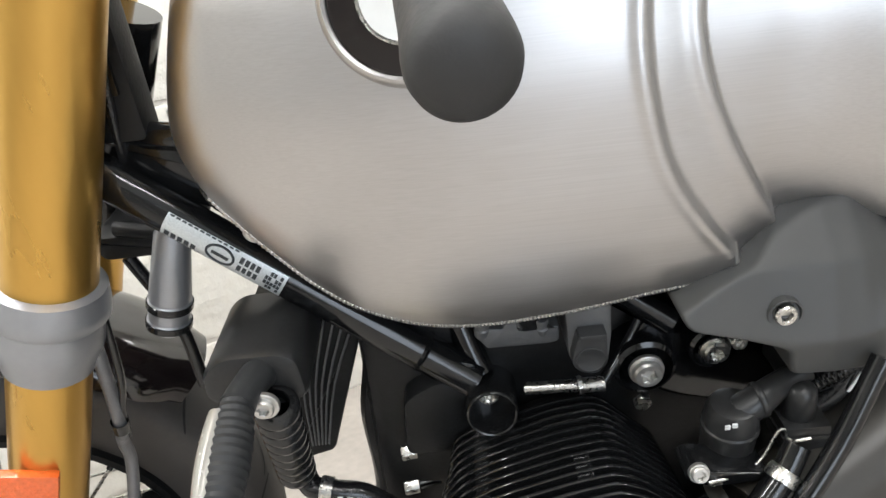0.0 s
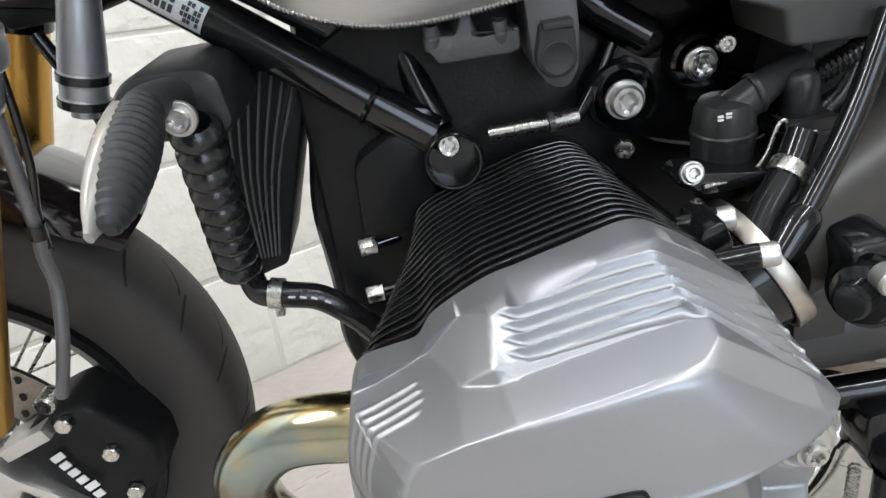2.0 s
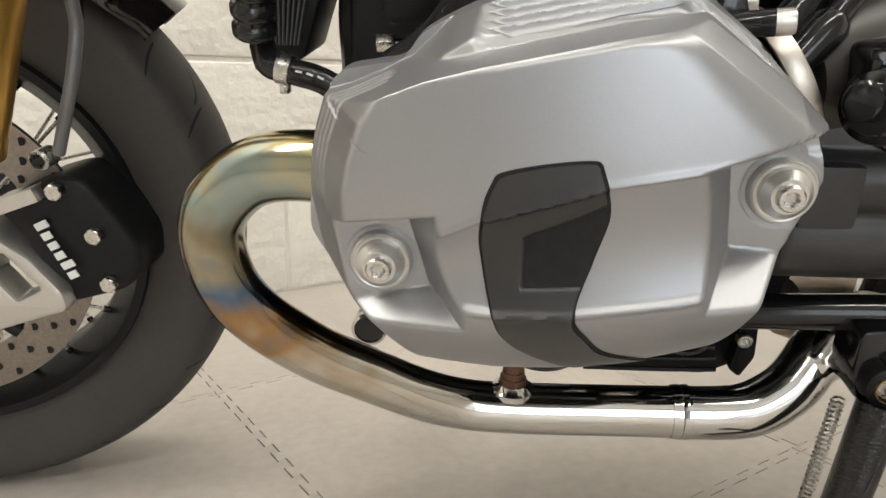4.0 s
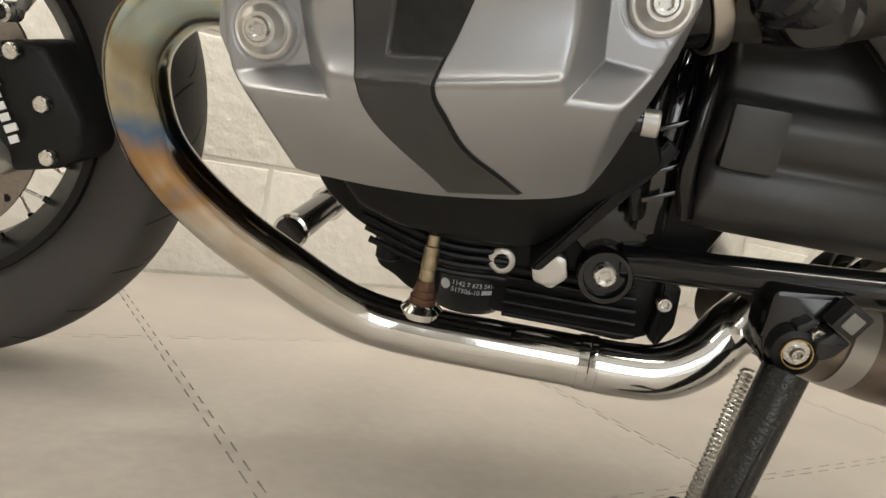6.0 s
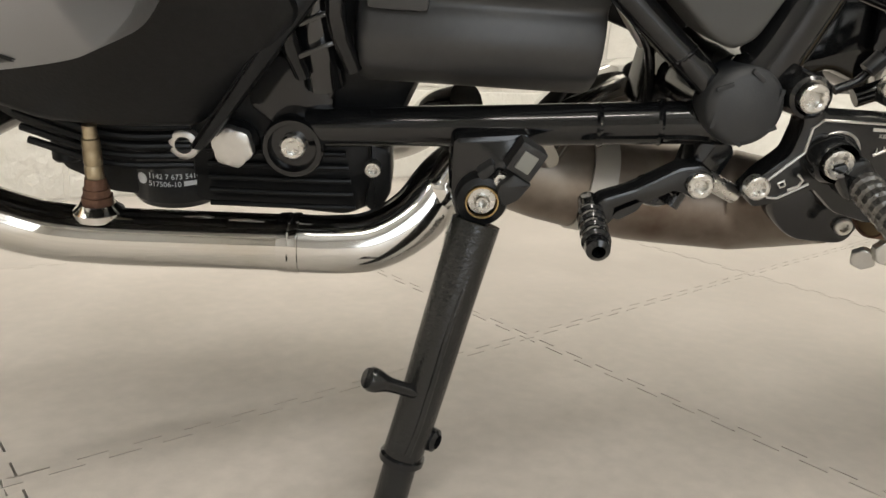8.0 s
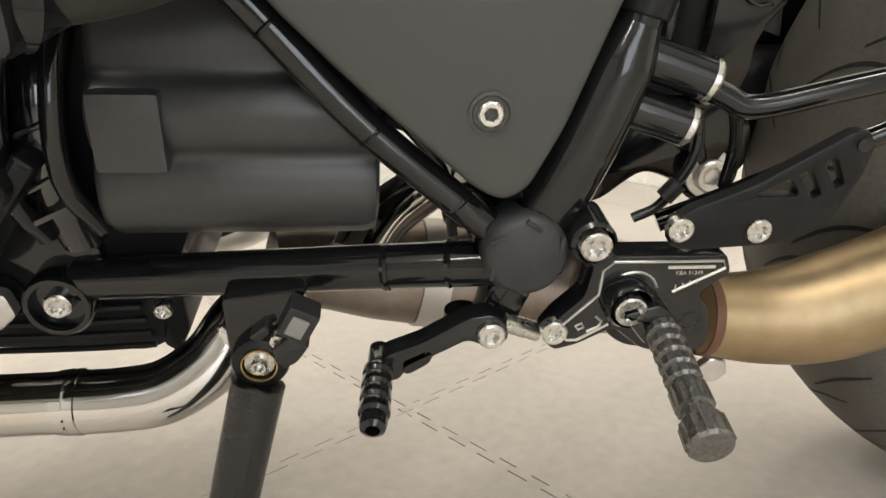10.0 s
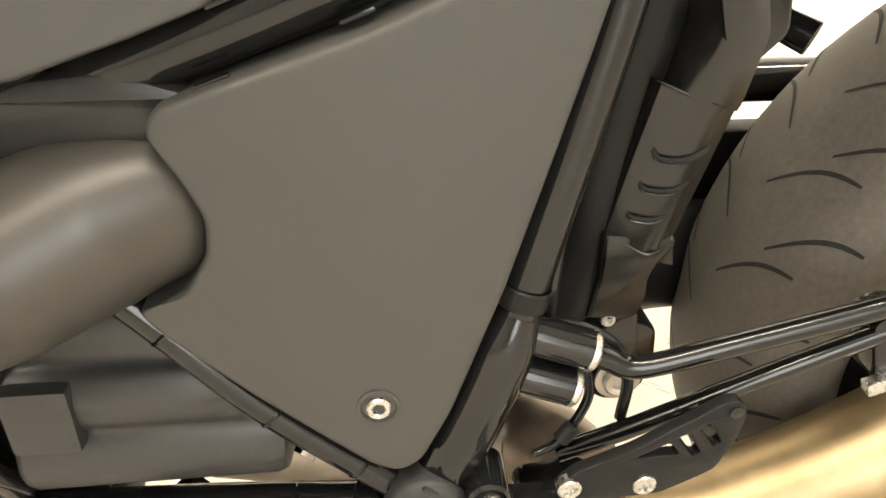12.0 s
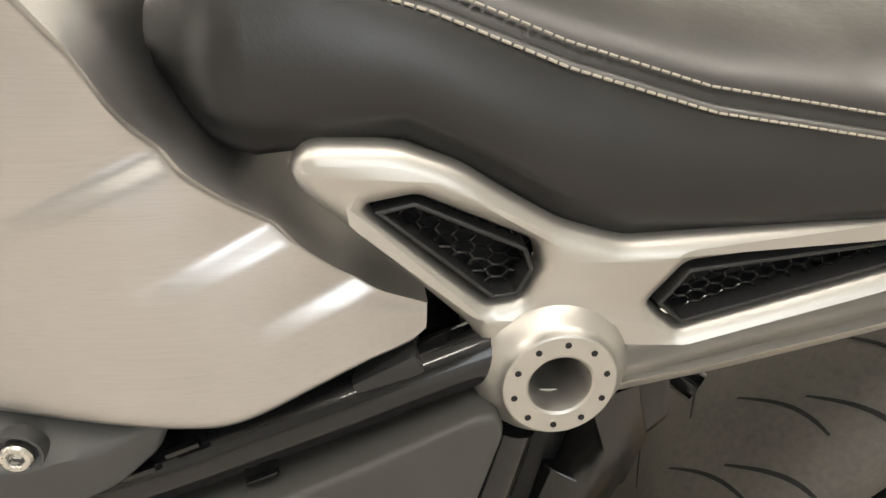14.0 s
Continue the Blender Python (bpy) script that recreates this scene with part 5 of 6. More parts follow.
def guard_shell(rows):
    """A three-sided moulded shell; each row: the left edge, the crease and the right edge in X and Z, and the front in Y."""
    bm = bmesh.new()
    rings = []
    for (lx, lz), (cx, cz), (rx, rz), y in rows:
        ring = [(lx - .003, lz, y + .036), (lx, lz, y + .011), (lx + .0035, lz - .0004, y + .0045), (lx * .5 + cx * .5, lz * .5 + cz * .5, y + .0005), (cx - .004, cz, y - .001), (cx + .004, cz, y - .0005), (cx * .4 + rx * .6, cz * .4 + rz * .6, y + .004), (rx - .0025, rz, y + .008), (rx, rz, y + .014), (rx - .002, rz, y + .036)]
        rings.append([V(a, c, b) for a, b, c in ring])
    skin(bm, rings)
    return bm


SHELL = [((.5528, .5557), (.5779, .5481), (.6026, .5393), -.1165), ((.5461, .5091), (.5748, .5010), (.596, .4969), -.1075), ((.5405, .4613), (.5694, .4483), (.5873, .447), -.0970)]
sg = part("shock_guard", guard_shell(SHELL), GUARDB, bike, "slotted black plastic shock guard", 30)
part("guard_cap", guard_shell([((.560, .620), (.567, .620), (.594, .620), -.1330), ((.564, .607), (.5713, .607), (.5977, .606), -.1318), ((.5688, .584), (.5822, .579), (.6072, .5805), -.1268), ((.563, .556), (.579, .550), (.6040, .5420), -.1190), ((.5615, .551), (.578, .546), (.6026, .5380), -.1180)]), GUARDB, sg, "folded upper cover", 30)
part("guard_foot", prism([(.5410, .462), (.5436, .428), (.5425, .410), (.5417, .392), (.566, .388), (.5762, .393), (.5786, .410), (.5765, .424), (.5790, .4345), (.5868, .448), (.5868, .456)], lambda x, z: -.070 - .23 * (z - .40), lambda x, z: -.0845 - .23 * (z - .40), .003, .003), GUARDB, sg, "", 40)
for t in (0, 1):
    (lx, lz), (cx, cz), (rx, rz), y = SHELL[2 * t]
    part("guard_band", tube([(lx, y + .011, lz), (lx + .004, y + .004, lz - .001), (cx - .004, y - .001, cz), (cx + .004, y - .001, cz), (rx - .003, y + .007, rz)], .0009, 6, 3), GUARDB, sg)
# no slots are cut: thin near-black tubes paint the shade in them
for (x0, z0), (x1, z1), (x2, z2), y in (((.5587, .519), (.5747, .5122), (.5923, .5204), -.110), ((.5557, .4976), (.5731, .4924), (.5875, .5006), -.1058), ((.5529, .4762), (.5683, .4728), (.5833, .4811), -.1015)):
    arc = [(x0, y + .002, z0), (x0 + .003, y - .0004, z1 + .001), (x1, y - .0018, z1), (x2 - .005, y + .0015, z2 - .004), (x2, y + .0065, z2)]
    part("slot_shade", tube(arc, [.0006, .0013, .0015, .0012, .0006], 8, 3), GROOVE, sg)
    part("slot_lip", tube([(a, b + .0004, c - .0022) for a, b, c in arc], .0010, 8, 3), GUARDB, sg)
part("guard_tab", prism([(.5830, .440), (.5866, .4706), (.5915, .455), (.5955, .427), (.5802, .4318)], -.066, -.080, .001, .0008), GUARDB, sg)
part("lug_plate", prism([(.545, .402), (.578, .398), (.583, .36), (.570, .335), (.552, .352), (.548, .38)], -.055, -.078, .004, .003), FRAMEB, bike)
bolt((.557, -.080, .390), bike, .005, .003, name="guard_screw")
part("shock_bracket", prism([(.578, .60), (.580, .632), (.605, .648), (.622, .62), (.628, .575), (.606, .553), (.584, .566)], -.070, -.100, .006, .005), FRAMEB, bike, "gloss black shock bracket")
part("spring_seat", lathe([(-.01, .032), (.012, .034), (.016, .03)], (.545, -.03, .405), (.3, 0, .95), 32), CREAM, bike, "cream shock spring seat")
part("shock_lug", lathe([(-.05, .022), (.0, .021), (.003, .018)], (.572, -.072, .336), LEFT, 32), FRAMEB, bike)
bolt((.572, -.076, .336), bike, .0115, .006, style="hexsocket", washer=.0165, name="shock_bolt", material=ALLOY)
part("lug_arm", prism([(.44, .32), (.47, .36), (.52, .385), (.56, .388), (.60, .37), (.602, .335), (.57, .32), (.53, .335), (.50, .31)], -.02, -.068, .01, .006), FRAMEB, bike, "black swing arm")
part("swing_arm", tube([(.46, .06, .33), (.70, .10, .335), (.95, .10, .325)], [.045, .05, .055], 24, 5), CASTB, bike, "black shaft-drive swing arm")
part("inner_guard", prism([(.60, .323), (.595, .440), (.62, .447), (.96, .447), (.96, .323)], .135, .105, .004, .004), CASTB, bike, "black inner mudguard")
part("cross_bar", tube([(.56, .125, .485), (.97, .125, .485)], .0185, 20, 1), FRAMEB, bike, "black cross bar behind the tyre")
part("far_peg", tube([(.640, -.03, .575), (.668, -.055, .562)], [.009, .0105], 20, 1), FRAMEB, bike)
part("far_bracket_tube", tube([(.645, .11, .555), (.672, .09, .545)], .011, 20, 1), FRAMEB, bike)


part("rod_clevis", prism([(.686, .424), (.704, .432), (.736, .418), (.742, .392), (.724, .374), (.700, .380)], -.125, -.150, .008, .004), FRAMEB, bike, "black cast clevis")
bolt((.7191, -.150, .3975), bike, .0095, .006, washer=.0145, name="clevis_bolt", material=ALLOY)
part("clevis_tab", box(-.010, .010, -.004, .004, -.0045, .0045, .0015, m=Matrix.Translation((.7015, -.152, .383)) @ Matrix.Rotation(radians(-18), 4, "Y")), STEEL, bike, "bright steel tab")


# ---- wheels ----
def tyre(name, c, R, half, rim_r, m, parent, label, grooves, rubber):
    """A tyre about the Y axis through c, turned by m, with tread cuts as near-black strips that paint their shade."""
    prof = []
    sh = R - half * .52
    for a in np.linspace(0, 1, 9):
        prof.append((-half * (.70 + .30 * math.sin(a * math.pi / 2)), rim_r + (sh - rim_r) * a))
    for a in np.linspace(-1, 1, 25)[1:-1]:
        y = half * math.sin(a * math.pi / 2) / 1.0
        prof.append((y, sh + (R - sh) * math.cos(a * math.pi / 2) ** .9))
    for a in np.linspace(1, 0, 9):
        prof.append((half * (.70 + .30 * math.sin(a * math.pi / 2)), rim_r + (sh - rim_r) * a))
    seg = 112
    bm = bmesh.new()
    rings = [[V(r * math.cos(2 * math.pi * k / seg), y, r * math.sin(2 * math.pi * k / seg)) for y, r in prof] for k in range(seg)]
    skin(bm, rings + [rings[0]], closed=False, cap=False)
    bmesh.ops.remove_doubles(bm, verts=bm.verts, dist=1e-5)
    bm.transform(m @ Matrix.Translation(c))
    ob = part(name, bm, rubber, parent, label, 50)

    def tread(u, th, lift=.0004):
        a = u * math.pi / 2
        r = sh + (R - sh) * math.cos(a) ** .9 + lift
        return V(r * math.cos(th), half * math.sin(a), r * math.sin(th))
    # the cuts are not sunk: dark strips laid on the tread give their shade
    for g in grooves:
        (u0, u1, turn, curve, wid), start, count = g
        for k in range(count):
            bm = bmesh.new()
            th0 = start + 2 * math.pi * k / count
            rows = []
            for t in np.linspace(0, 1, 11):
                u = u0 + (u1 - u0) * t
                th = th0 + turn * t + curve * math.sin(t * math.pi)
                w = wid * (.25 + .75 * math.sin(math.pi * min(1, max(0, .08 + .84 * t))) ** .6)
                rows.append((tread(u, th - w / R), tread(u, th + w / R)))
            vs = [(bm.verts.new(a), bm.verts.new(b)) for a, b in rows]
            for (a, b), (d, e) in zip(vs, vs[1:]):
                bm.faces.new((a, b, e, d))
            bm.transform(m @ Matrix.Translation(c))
            part("tread_shade_strip", bm, GROOVE, ob)
    return ob


RW = V(.974, 0, .315)
rear = part("rear_wheel", lathe([(-.085, .20), (-.085, .222), (-.07, .226), (0, .205), (.07, .226), (.085, .222), (.085, .20), (0, .19)], RW, (0, 1, 0), 64, ring=True), CASTB, bike, "black rear wheel")
I4 = Matrix.Identity(4)
tyre("tyre", RW, .315, .090, .220, I4, rear, "worn grey-black rear tyre with curved cuts", [((-.86, -.30, .10, -.035, .0022), .06, 26), ((.86, .30, .10, -.035, .0022), .18, 26), ((-.55, -.06, .10, -.03, .0019), .18, 26), ((.55, .06, .10, -.03, .0019), .06, 26)], DUSTY)
part("hub", lathe([(-.12, .03), (-.115, .045), (-.06, .05), (.06, .07)], RW, (0, 1, 0), 40), CASTB, rear)
part("axle_cap", lathe([(-.135, .028), (-.128, .030), (-.12, .030)], RW, (0, 1, 0), 32), ALLOY, rear)

SEATED = FORE
# front end, steered slightly
FW = V(-.4917, -.0144, .2953)
HEADX = V(-.4917, -.0144, 0)
STEER = Matrix.Translation(HEADX) @ Matrix.Rotation(radians(14), 4, "Z") @ Matrix.Translation(-HEADX)
front = part("front_wheel", lathe([(-.046, .178), (-.048, .186), (-.040, .188), (-.028, .172), (0, .168), (.028, .172), (.040, .188), (.048, .186), (.046, .178), (.02, .160), (-.02, .160)], FW, (0, 1, 0), 80, ring=True), CASTB, bike, "black wire-spoked front wheel")
tyre("tyre", FW, .2705, .056, .184, STEER, front, "grey-black front tyre with short cuts", [((-.85, -.35, .06, .01, .0016), .1, 26), ((.85, .35, .06, .01, .0016), .22, 26), ((-.45, -.1, .10, -.02, .0015), .18, 26)], RUBBER)
part("hub", lathe([(-.07, .02), (-.065, .045), (-.03, .032), (.03, .032), (.065, .045), (.07, .02)], FW, (0, 1, 0), 40), CASTB, front)
for k in range(20):
    for sgn in (-1, 1):
        a = 2 * math.pi * (k + (.25 if sgn > 0 else 0)) / 20
        b = a + .35 * (1 if k % 2 else -1)
        p0 = FW + V(.042 * math.cos(a), sgn * .055, .042 * math.sin(a))
        p1 = FW + V(.170 * math.cos(b), sgn * .02, .170 * math.sin(b))
        s = part("spoke", tube([p0, p1], .0017, 8, 1), STEEL, front)
        part("nipple", tube([p1.lerp(p0, .10), p1], .0032, 8, 1), FRAMEB, front)
for ob in [front] + [c for c in front.children if c.name.split(".")[0] in ("hub", "spoke", "nipple")]:
    ob.data.transform(FORE @ STEER @ FORE.inverted())
bm = bmesh.new()
DY = -.062
nh = 90
rings = []
for r, y in ((.108, DY + .0025), (.146, DY + .0025), (.146, DY - .0025), (.108, DY - .0025), (.108, DY + .0025)):
    rings.append([FW + V(r * math.cos(2 * math.pi * k / nh), y, r * math.sin(2 * math.pi * k / nh)) for k in range(nh)])
skin(bm, rings, cap=False)
bm.transform(STEER)
disc = part("brake_disc", bm, DISC, front, "drilled brown-grey brake disc")
# drilled holes shown by near-black discs, their shade put into the colour
for k in range(72):
    a = 2 * math.pi * k / 72
    r = (.115, .127, .139)[k % 3]
    h = lathe([(0, .0036), (.0006, .0036), (.0006, .001)], STEER @ (FW + V(r * math.cos(a), DY - .0024, r * math.sin(a))), LEFT, 10)
    part("disc_hole_shade", h, GROOVE, front)
for k in range(6):
    a = 2 * math.pi * k / 6
    part("disc_arm", tube([STEER @ (FW + V(.05 * math.cos(a), DY + .002, .05 * math.sin(a))), STEER @ (FW + V(.110 * math.cos(a + .15), DY, .110 * math.sin(a + .15)))], .007, 10, 1), CASTB, front)
# mudguard
bm = bmesh.new()
rings = []
for a in np.linspace(radians(38), radians(150), 40):
    ring = []
    for u in np.linspace(-1, 1, 17):
        r = .291 + .014 - .034 * abs(u) ** 2.6
        wid = .070 * (1 - .35 * step((radians(50) - a) / radians(12)) ** 2)
        ring.append(FW + V(r * math.cos(a), wid * math.sin(u * 1.35) / math.sin(1.35), r * math.sin(a)))
    ring += [FW + (p - FW) * .992 for p in reversed(ring)]
    rings.append(ring)
skin(bm, rings)
bm.transform(STEER)
mud = part("front_mudguard", bm, GUARD, bike, "gloss black front mudguard", 60)
# left fork leg and its fittings
F0, F1 = V(-.200, -.126, .830), V(-.288, -.126, .600)
FD = (F1 - F0).normalized()
fk = part("fork_leg", tube([F0 - FD * .12, F0 + FD * .180], .0285, 40, 1), GOLD, bike, "gold anodised upside-down fork leg")
part("fork_clamp", lathe([(.177, .0285), (.179, .034), (.192, .0365), (.200, .0365), (.203, .034), (.218, .0345), (.226, .033), (.236, .030), (.244, .0285)], F0, FD, 48), GREYM, fk, "grey anodised fork collar")
part("fork_lower", tube([F0 + FD * .235, F0 + FD * .46], .0265, 36, 1), GOLD, fk, "gold anodised lower fork tube")
part("fork_leg", tube([(F0 - FD * .12) + V(-.055, .209, 0), F0 + FD * .46 + V(-.055, .209, 0)], .0275, 24, 1), GOLD, bike, "gold anodised upside-down fork leg")
part("reflector", box(-.020, .020, -.004, .004, -.028, .028, .003, m=Matrix.Translation(F0 + FD * .345 + V(-.002, -.030, 0)) @ Matrix.Rotation(radians(21), 4, "Y") @ Matrix.Rotation(radians(12), 4, "Z")), ORANGE, bike, "amber fork reflector")
part("fork_foot", prism([(-.46, .34), (-.41, .345), (-.385, .310), (-.366, .296), (-.343, .266), (-.342, .248), (-.39, .232), (-.45, .212), (-.53, .25), (-.53, .33)], -.062, -.088, .006, .005, holes=[[(-.402, .280), (-.388, .300), (-.362, .268), (-.385, .256)]]), ALLOY, bike, "silver cast fork foot")
CAL = Matrix.Translation((.006, -.006, .008))
SEATED = FORE @ CAL
cal = part("brake_caliper", prism([(-.392, .328), (-.372, .345), (-.346, .352), (-.323, .350), (-.304, .318), (-.291, .292), (-.293, .262), (-.312, .248), (-.353, .240), (-.366, .275), (-.381, .308)], lambda x, z: .0 + .25 * (x + .33), lambda x, z: -.062 + .25 * (x + .33), .008, .006), CASTB, bike, "black brake caliper with white lettering shapes")
for x, z in ((-.344, .343), (-.318, .258), (-.322, .303)):
    bolt((x, -.062 + .25 * (x + .33), z), cal, .0068, .007, style="hex", name="caliper_bolt")
u = (V(-.342, 0, .264) - V(-.364, 0, .314)).normalized()
for k in range(6):
    c = V(-.360, -.0735, .3145) + u * (.0094 * k)
    part("maker_shape", box(-.0033, .0033, -.0008, .0008, -.0045, .0045 + (.003 if k in (0, 4) else 0), .0008, m=Matrix.Translation(c) @ Matrix.Rotation(radians(66), 4, "Y")), WHITEP, cal, "white block of the maker's lettering")
part("caliper_clip", box(-.022, .022, -.02, .012, -.006, .006, .002, m=Matrix.Translation((-.375, -.060, .336)) @ Matrix.Rotation(radians(-20), 4, "Y")), ALLOY, cal, "bright caliper bridge")
part("banjo_fitting", lathe([(-.01, .008), (.006, .008), (.008, .006)], (-.340, -.08, .374), LEFT, 20), STEEL, cal)
SEATED = FORE
part("brake_hose", tube([(-.248, -.128, .660), (-.258, -.120, .590), (-.2700, -.1090, .528), (-.279, -.100, .505), (-.2834, -.0930, .4815), (-.288, -.098, .455), (-.2952, -.100, .4325), (-.318, -.090, .388)], .0048, 14, 8), mat("grey_braided_hose", (.16, .16, .165), .35, .3, .2, 900, .0004, 900), bike, "grey sheathed brake hose")
part("hose_clip", lathe([(-.006, .0065), (.006, .0065), (.007, .005)], (-.2700, -.1090, .528), (-.3, .3, -1), 18), HOSE, bike)
part("speed_cable", tube([(-.240, -.122, .655), (-.250, -.117, .58), (-.264, -.110, .54), (-.272, -.102, .512)], .0028, 10, 6), HOSE, bike)
part("brake_hose", tube([(-.245, -.06, .64), (-.225, -.06, .58), (-.222, -.06, .52)], .005, 12, 5), HOSE, bike)
# steering head and front details
part("steering_head", tube([(-.222, 0, .80), (-.290, 0, .645)], .030, 28, 1), FRAMEB, bike, "black steering head")
part("top_yoke", prism([(-.262, .664), (-.20, .664), (-.195, .645), (-.255, .645)], .10, -.075, .006, .004), CASTB, bike, "black lower fork yoke")
wb = part("wiring_block", box(-.226, -.188, -.095, -.068, .735, .85, .005), CASTB, bike, "black wiring cover")
part("wire_clip_plate", box(-.216, -.195, -.0985, -.094, .765, .800, .002), FRAMEB, wb)
part("head_strut", tube([(-.22, -.07, .735), (-.19, -.085, .735), (-.16, -.09, .732)], .009, 14, 4), FRAMEB, bike)
part("cable", tube([(-.196, -.09, .85), (-.198, -.097, .80), (-.205, -.095, .75), (-.215, -.08, .70)], .0035, 10, 5), HOSE, bike)
part("head_gusset", prism([(-.215, .735), (-.165, .735), (-.10, .69), (-.125, .665), (-.205, .70)], -.06, -.09, .008, .005), FRAMEB, bike)
part("tank_bracket", prism([(-.165, .705), (-.13, .705), (-.08, .665), (-.035, .622), (-.06, .608), (-.12, .652), (-.160, .690)], -.08, -.105, .005, .003), FRAMEB, bike)
bolt((-.132, -.116, .6755), bike, .0062, .004, style="torx", washer=.0075, name="bracket_bolt", material=ALLOY)
part("damper_reservoir", lathe([(-.01, .008), (0, .012), (.045, .0145), (.052, .0145), (.053, .0155), (.059, .0155), (.060, .0145), (.068, .0145), (.069, .0155), (.075, .0155), (.076, .0085), (.081, .0085)], (-.198, -.083, .665), (-.33, 0, -1), 32), GREYM, bike, "grey cylinder with black bands")
for s in (.056, .072):
    part("reservoir_band", lathe([(-.003, .0150), (-.0025, .0162), (.0025, .0162), (.003, .0150)], V(-.198, -.083, .665) + V(-.33, 0, -1).normalized() * s, (-.33, 0, -1), 32), HOSE, bike, "black rubber band")
part("reservoir_arm", tube([(-.24, -.07, .668), (-.19, -.083, .663), (-.16, -.085, .655)], .006, 12, 5), CASTB, bike)
# sticker on the down tube
lab = bmesh.new()
ta, tb = V(-.1870, -.0980, .6864), V(-.1209, -.107, .6351)
d = (tb - ta).normalized()
side = V(0, -1, .02)
side = (side - d * side.dot(d)).normalized()
up = side.cross(d) * -1
rings = []
for t in np.linspace(0, 1, 10):
    c = ta.lerp(tb, t)
    rings.append([c + .01430 * (math.cos(a) * side + math.sin(a) * up) for a in np.linspace(-.55, .75, 10)])
skin(lab, rings, closed=False, cap=False)
stk = part("security_label", lab, LABELS, bike, "silver security label with dark print bars")


def on_label(t0, t1, a0, a1, lift=.01455):
    bm = bmesh.new()
    skin(bm, [[ta.lerp(tb, t) + lift * (math.cos(a) * side + math.sin(a) * up) for a in np.linspace(a0, a1, 6)] for t in np.linspace(t0, t1, 6)], closed=False, cap=False)
    return bm


for t0, t1, a0, a1 in ((.62, .80, .08, .42), (.62, .80, -.34, -.02), (.03, .30, .28, .62), (.02, .60, -.53, -.44), (.02, .34, .66, .72)):
    n = max(1, round((t1 - t0) / .05))
    for k in range(n):
        w = (t1 - t0) / n
        part("print_bar", on_label(t0 + k * w, t0 + (k + .72) * w, a0, a1), INK, stk)
part("print_ring", tube([ta.lerp(tb, .47 + .11 * math.cos(a)) + .01445 * (math.cos(.1 + .42 * math.sin(a)) * side + math.sin(.1 + .42 * math.sin(a)) * up) for a in np.linspace(0, 2 * math.pi, 25)], .0009, 6, 1), INK, stk)
part("print_bar", on_label(.40, .54, .02, .2), INK, stk)
for k in range(5):
    for j in range(4):
        if (k * 7 + j * 5 + k * j) % 3:
            part("print_dot", on_label(.84 + .028 * k, .84 + .028 * k + .024, -.4 + .24 * j, -.2 + .24 * j), INK, stk)
# oil cooler, indicator, bellows, hose
part("oil_cooler", prism([(-.160, .604), (-.082, .600), (-.082, .580), (-.125, .460), (-.162, .450)], -.02, -.086, .004, .003), CASTB, bike, "black finned oil cooler")
for k in range(8):
    t = k / 7
    part("cooler_fin", tube([(-.136 + .052 * t, -.090, .600 - .006 * t), (-.146 + .034 * t, -.090, .53), (-.146 + .018 * t, -.089, .470)], .0009, 6, 3), CASTG, bike)
part("lamp_bracket", prism([(-.172, .587), (-.172, .608), (-.158, .621), (-.122, .621), (-.110, .615), (-.108, .585), (-.125, .580)], -.10, -.172, .010, .006), PLASTB, bike, "satin black indicator bracket")
bolt((-.129, -.193, .6005), bike, .0064, .005, style="torx", washer=.009, name="bracket_bolt", material=ALLOY)
bm = bmesh.new()
rings = []
ia, ib = V(-.1402, -.200, .6120), V(-.1440, -.2740, .5800)
ax = (ib - ia).normalized()
across = ax.cross(V(1, 0, 0)).normalized()


def pod_ring(t, r, wide, shift):
    return [ia.lerp(ib, t) + shift + V(1, 0, 0) * (r * wide * math.cos(a)) + across * (r * math.sin(a)) for a in np.linspace(0, 2 * math.pi, 29)[:-1]]


for i in range(33):
    t = i / 32
    rings.append(pod_ring(t, .0142 * math.sin(math.pi * (.16 + .81 * t)) ** .55 + (.0009 if i % 2 else 0), .82, V(0, 0, 0)))
skin(bm, rings)
ind = part("indicator_lamp", bm, ROUGHB, bike, "black ribbed indicator with a clear lens", 30)
bm = bmesh.new()
rings = [pod_ring(t, .0140 * math.sin(math.pi * (.14 + .84 * min(t, 1))) ** .55, .62, V(-.0075, -.001, 0)) for t in np.linspace(.10, 1.03, 18)]
skin(bm, rings)
part("lens", bm, LENS, ind, "smoky clear lens", 50)
part("indicator_stalk", tube([(-.134, -.165, .606), (-.138, -.190, .611), (-.1402, -.204, .6105)], [.011, .0095, .0105], 20, 4), ROUGHB, ind)
pr = []
for k in range(9):
    s = .0146 * k
    pr += [(s, .0088), (s + .0020, .0104), (s + .0052, .0142), (s + .0098, .0142), (s + .0128, .0104)]
part("bellows_hose", lathe(pr, (-.125, -.186, .596), (-.021, .061, -.118), 32), HOSE, bike, "black corrugated bellows hose", 60)
part("oil_hose", tube([(-.145, -.115, .474), (-.138, -.125, .463), (-.122, -.128, .459), (-.10, -.128, .452), (-.08, -.13, .435), (-.066, -.13, .415)], .0088, 18, 8), HOSE, bike, "black rubber oil hose with white print")
part("hose_clamp", lathe([(-.0045, .0092), (-.0045, .0104), (.0045, .0104), (.0045, .0092)], (-.127, -.1275, .4605), (1, -.1, -.22), 28), STEEL, bike, "steel hose clamp")
part("clamp_screw", box(-.003, .003, -.004, .004, -.004, .004, .001, m=Matrix.Translation((-.128, -.128, .449))), STEEL, bike)
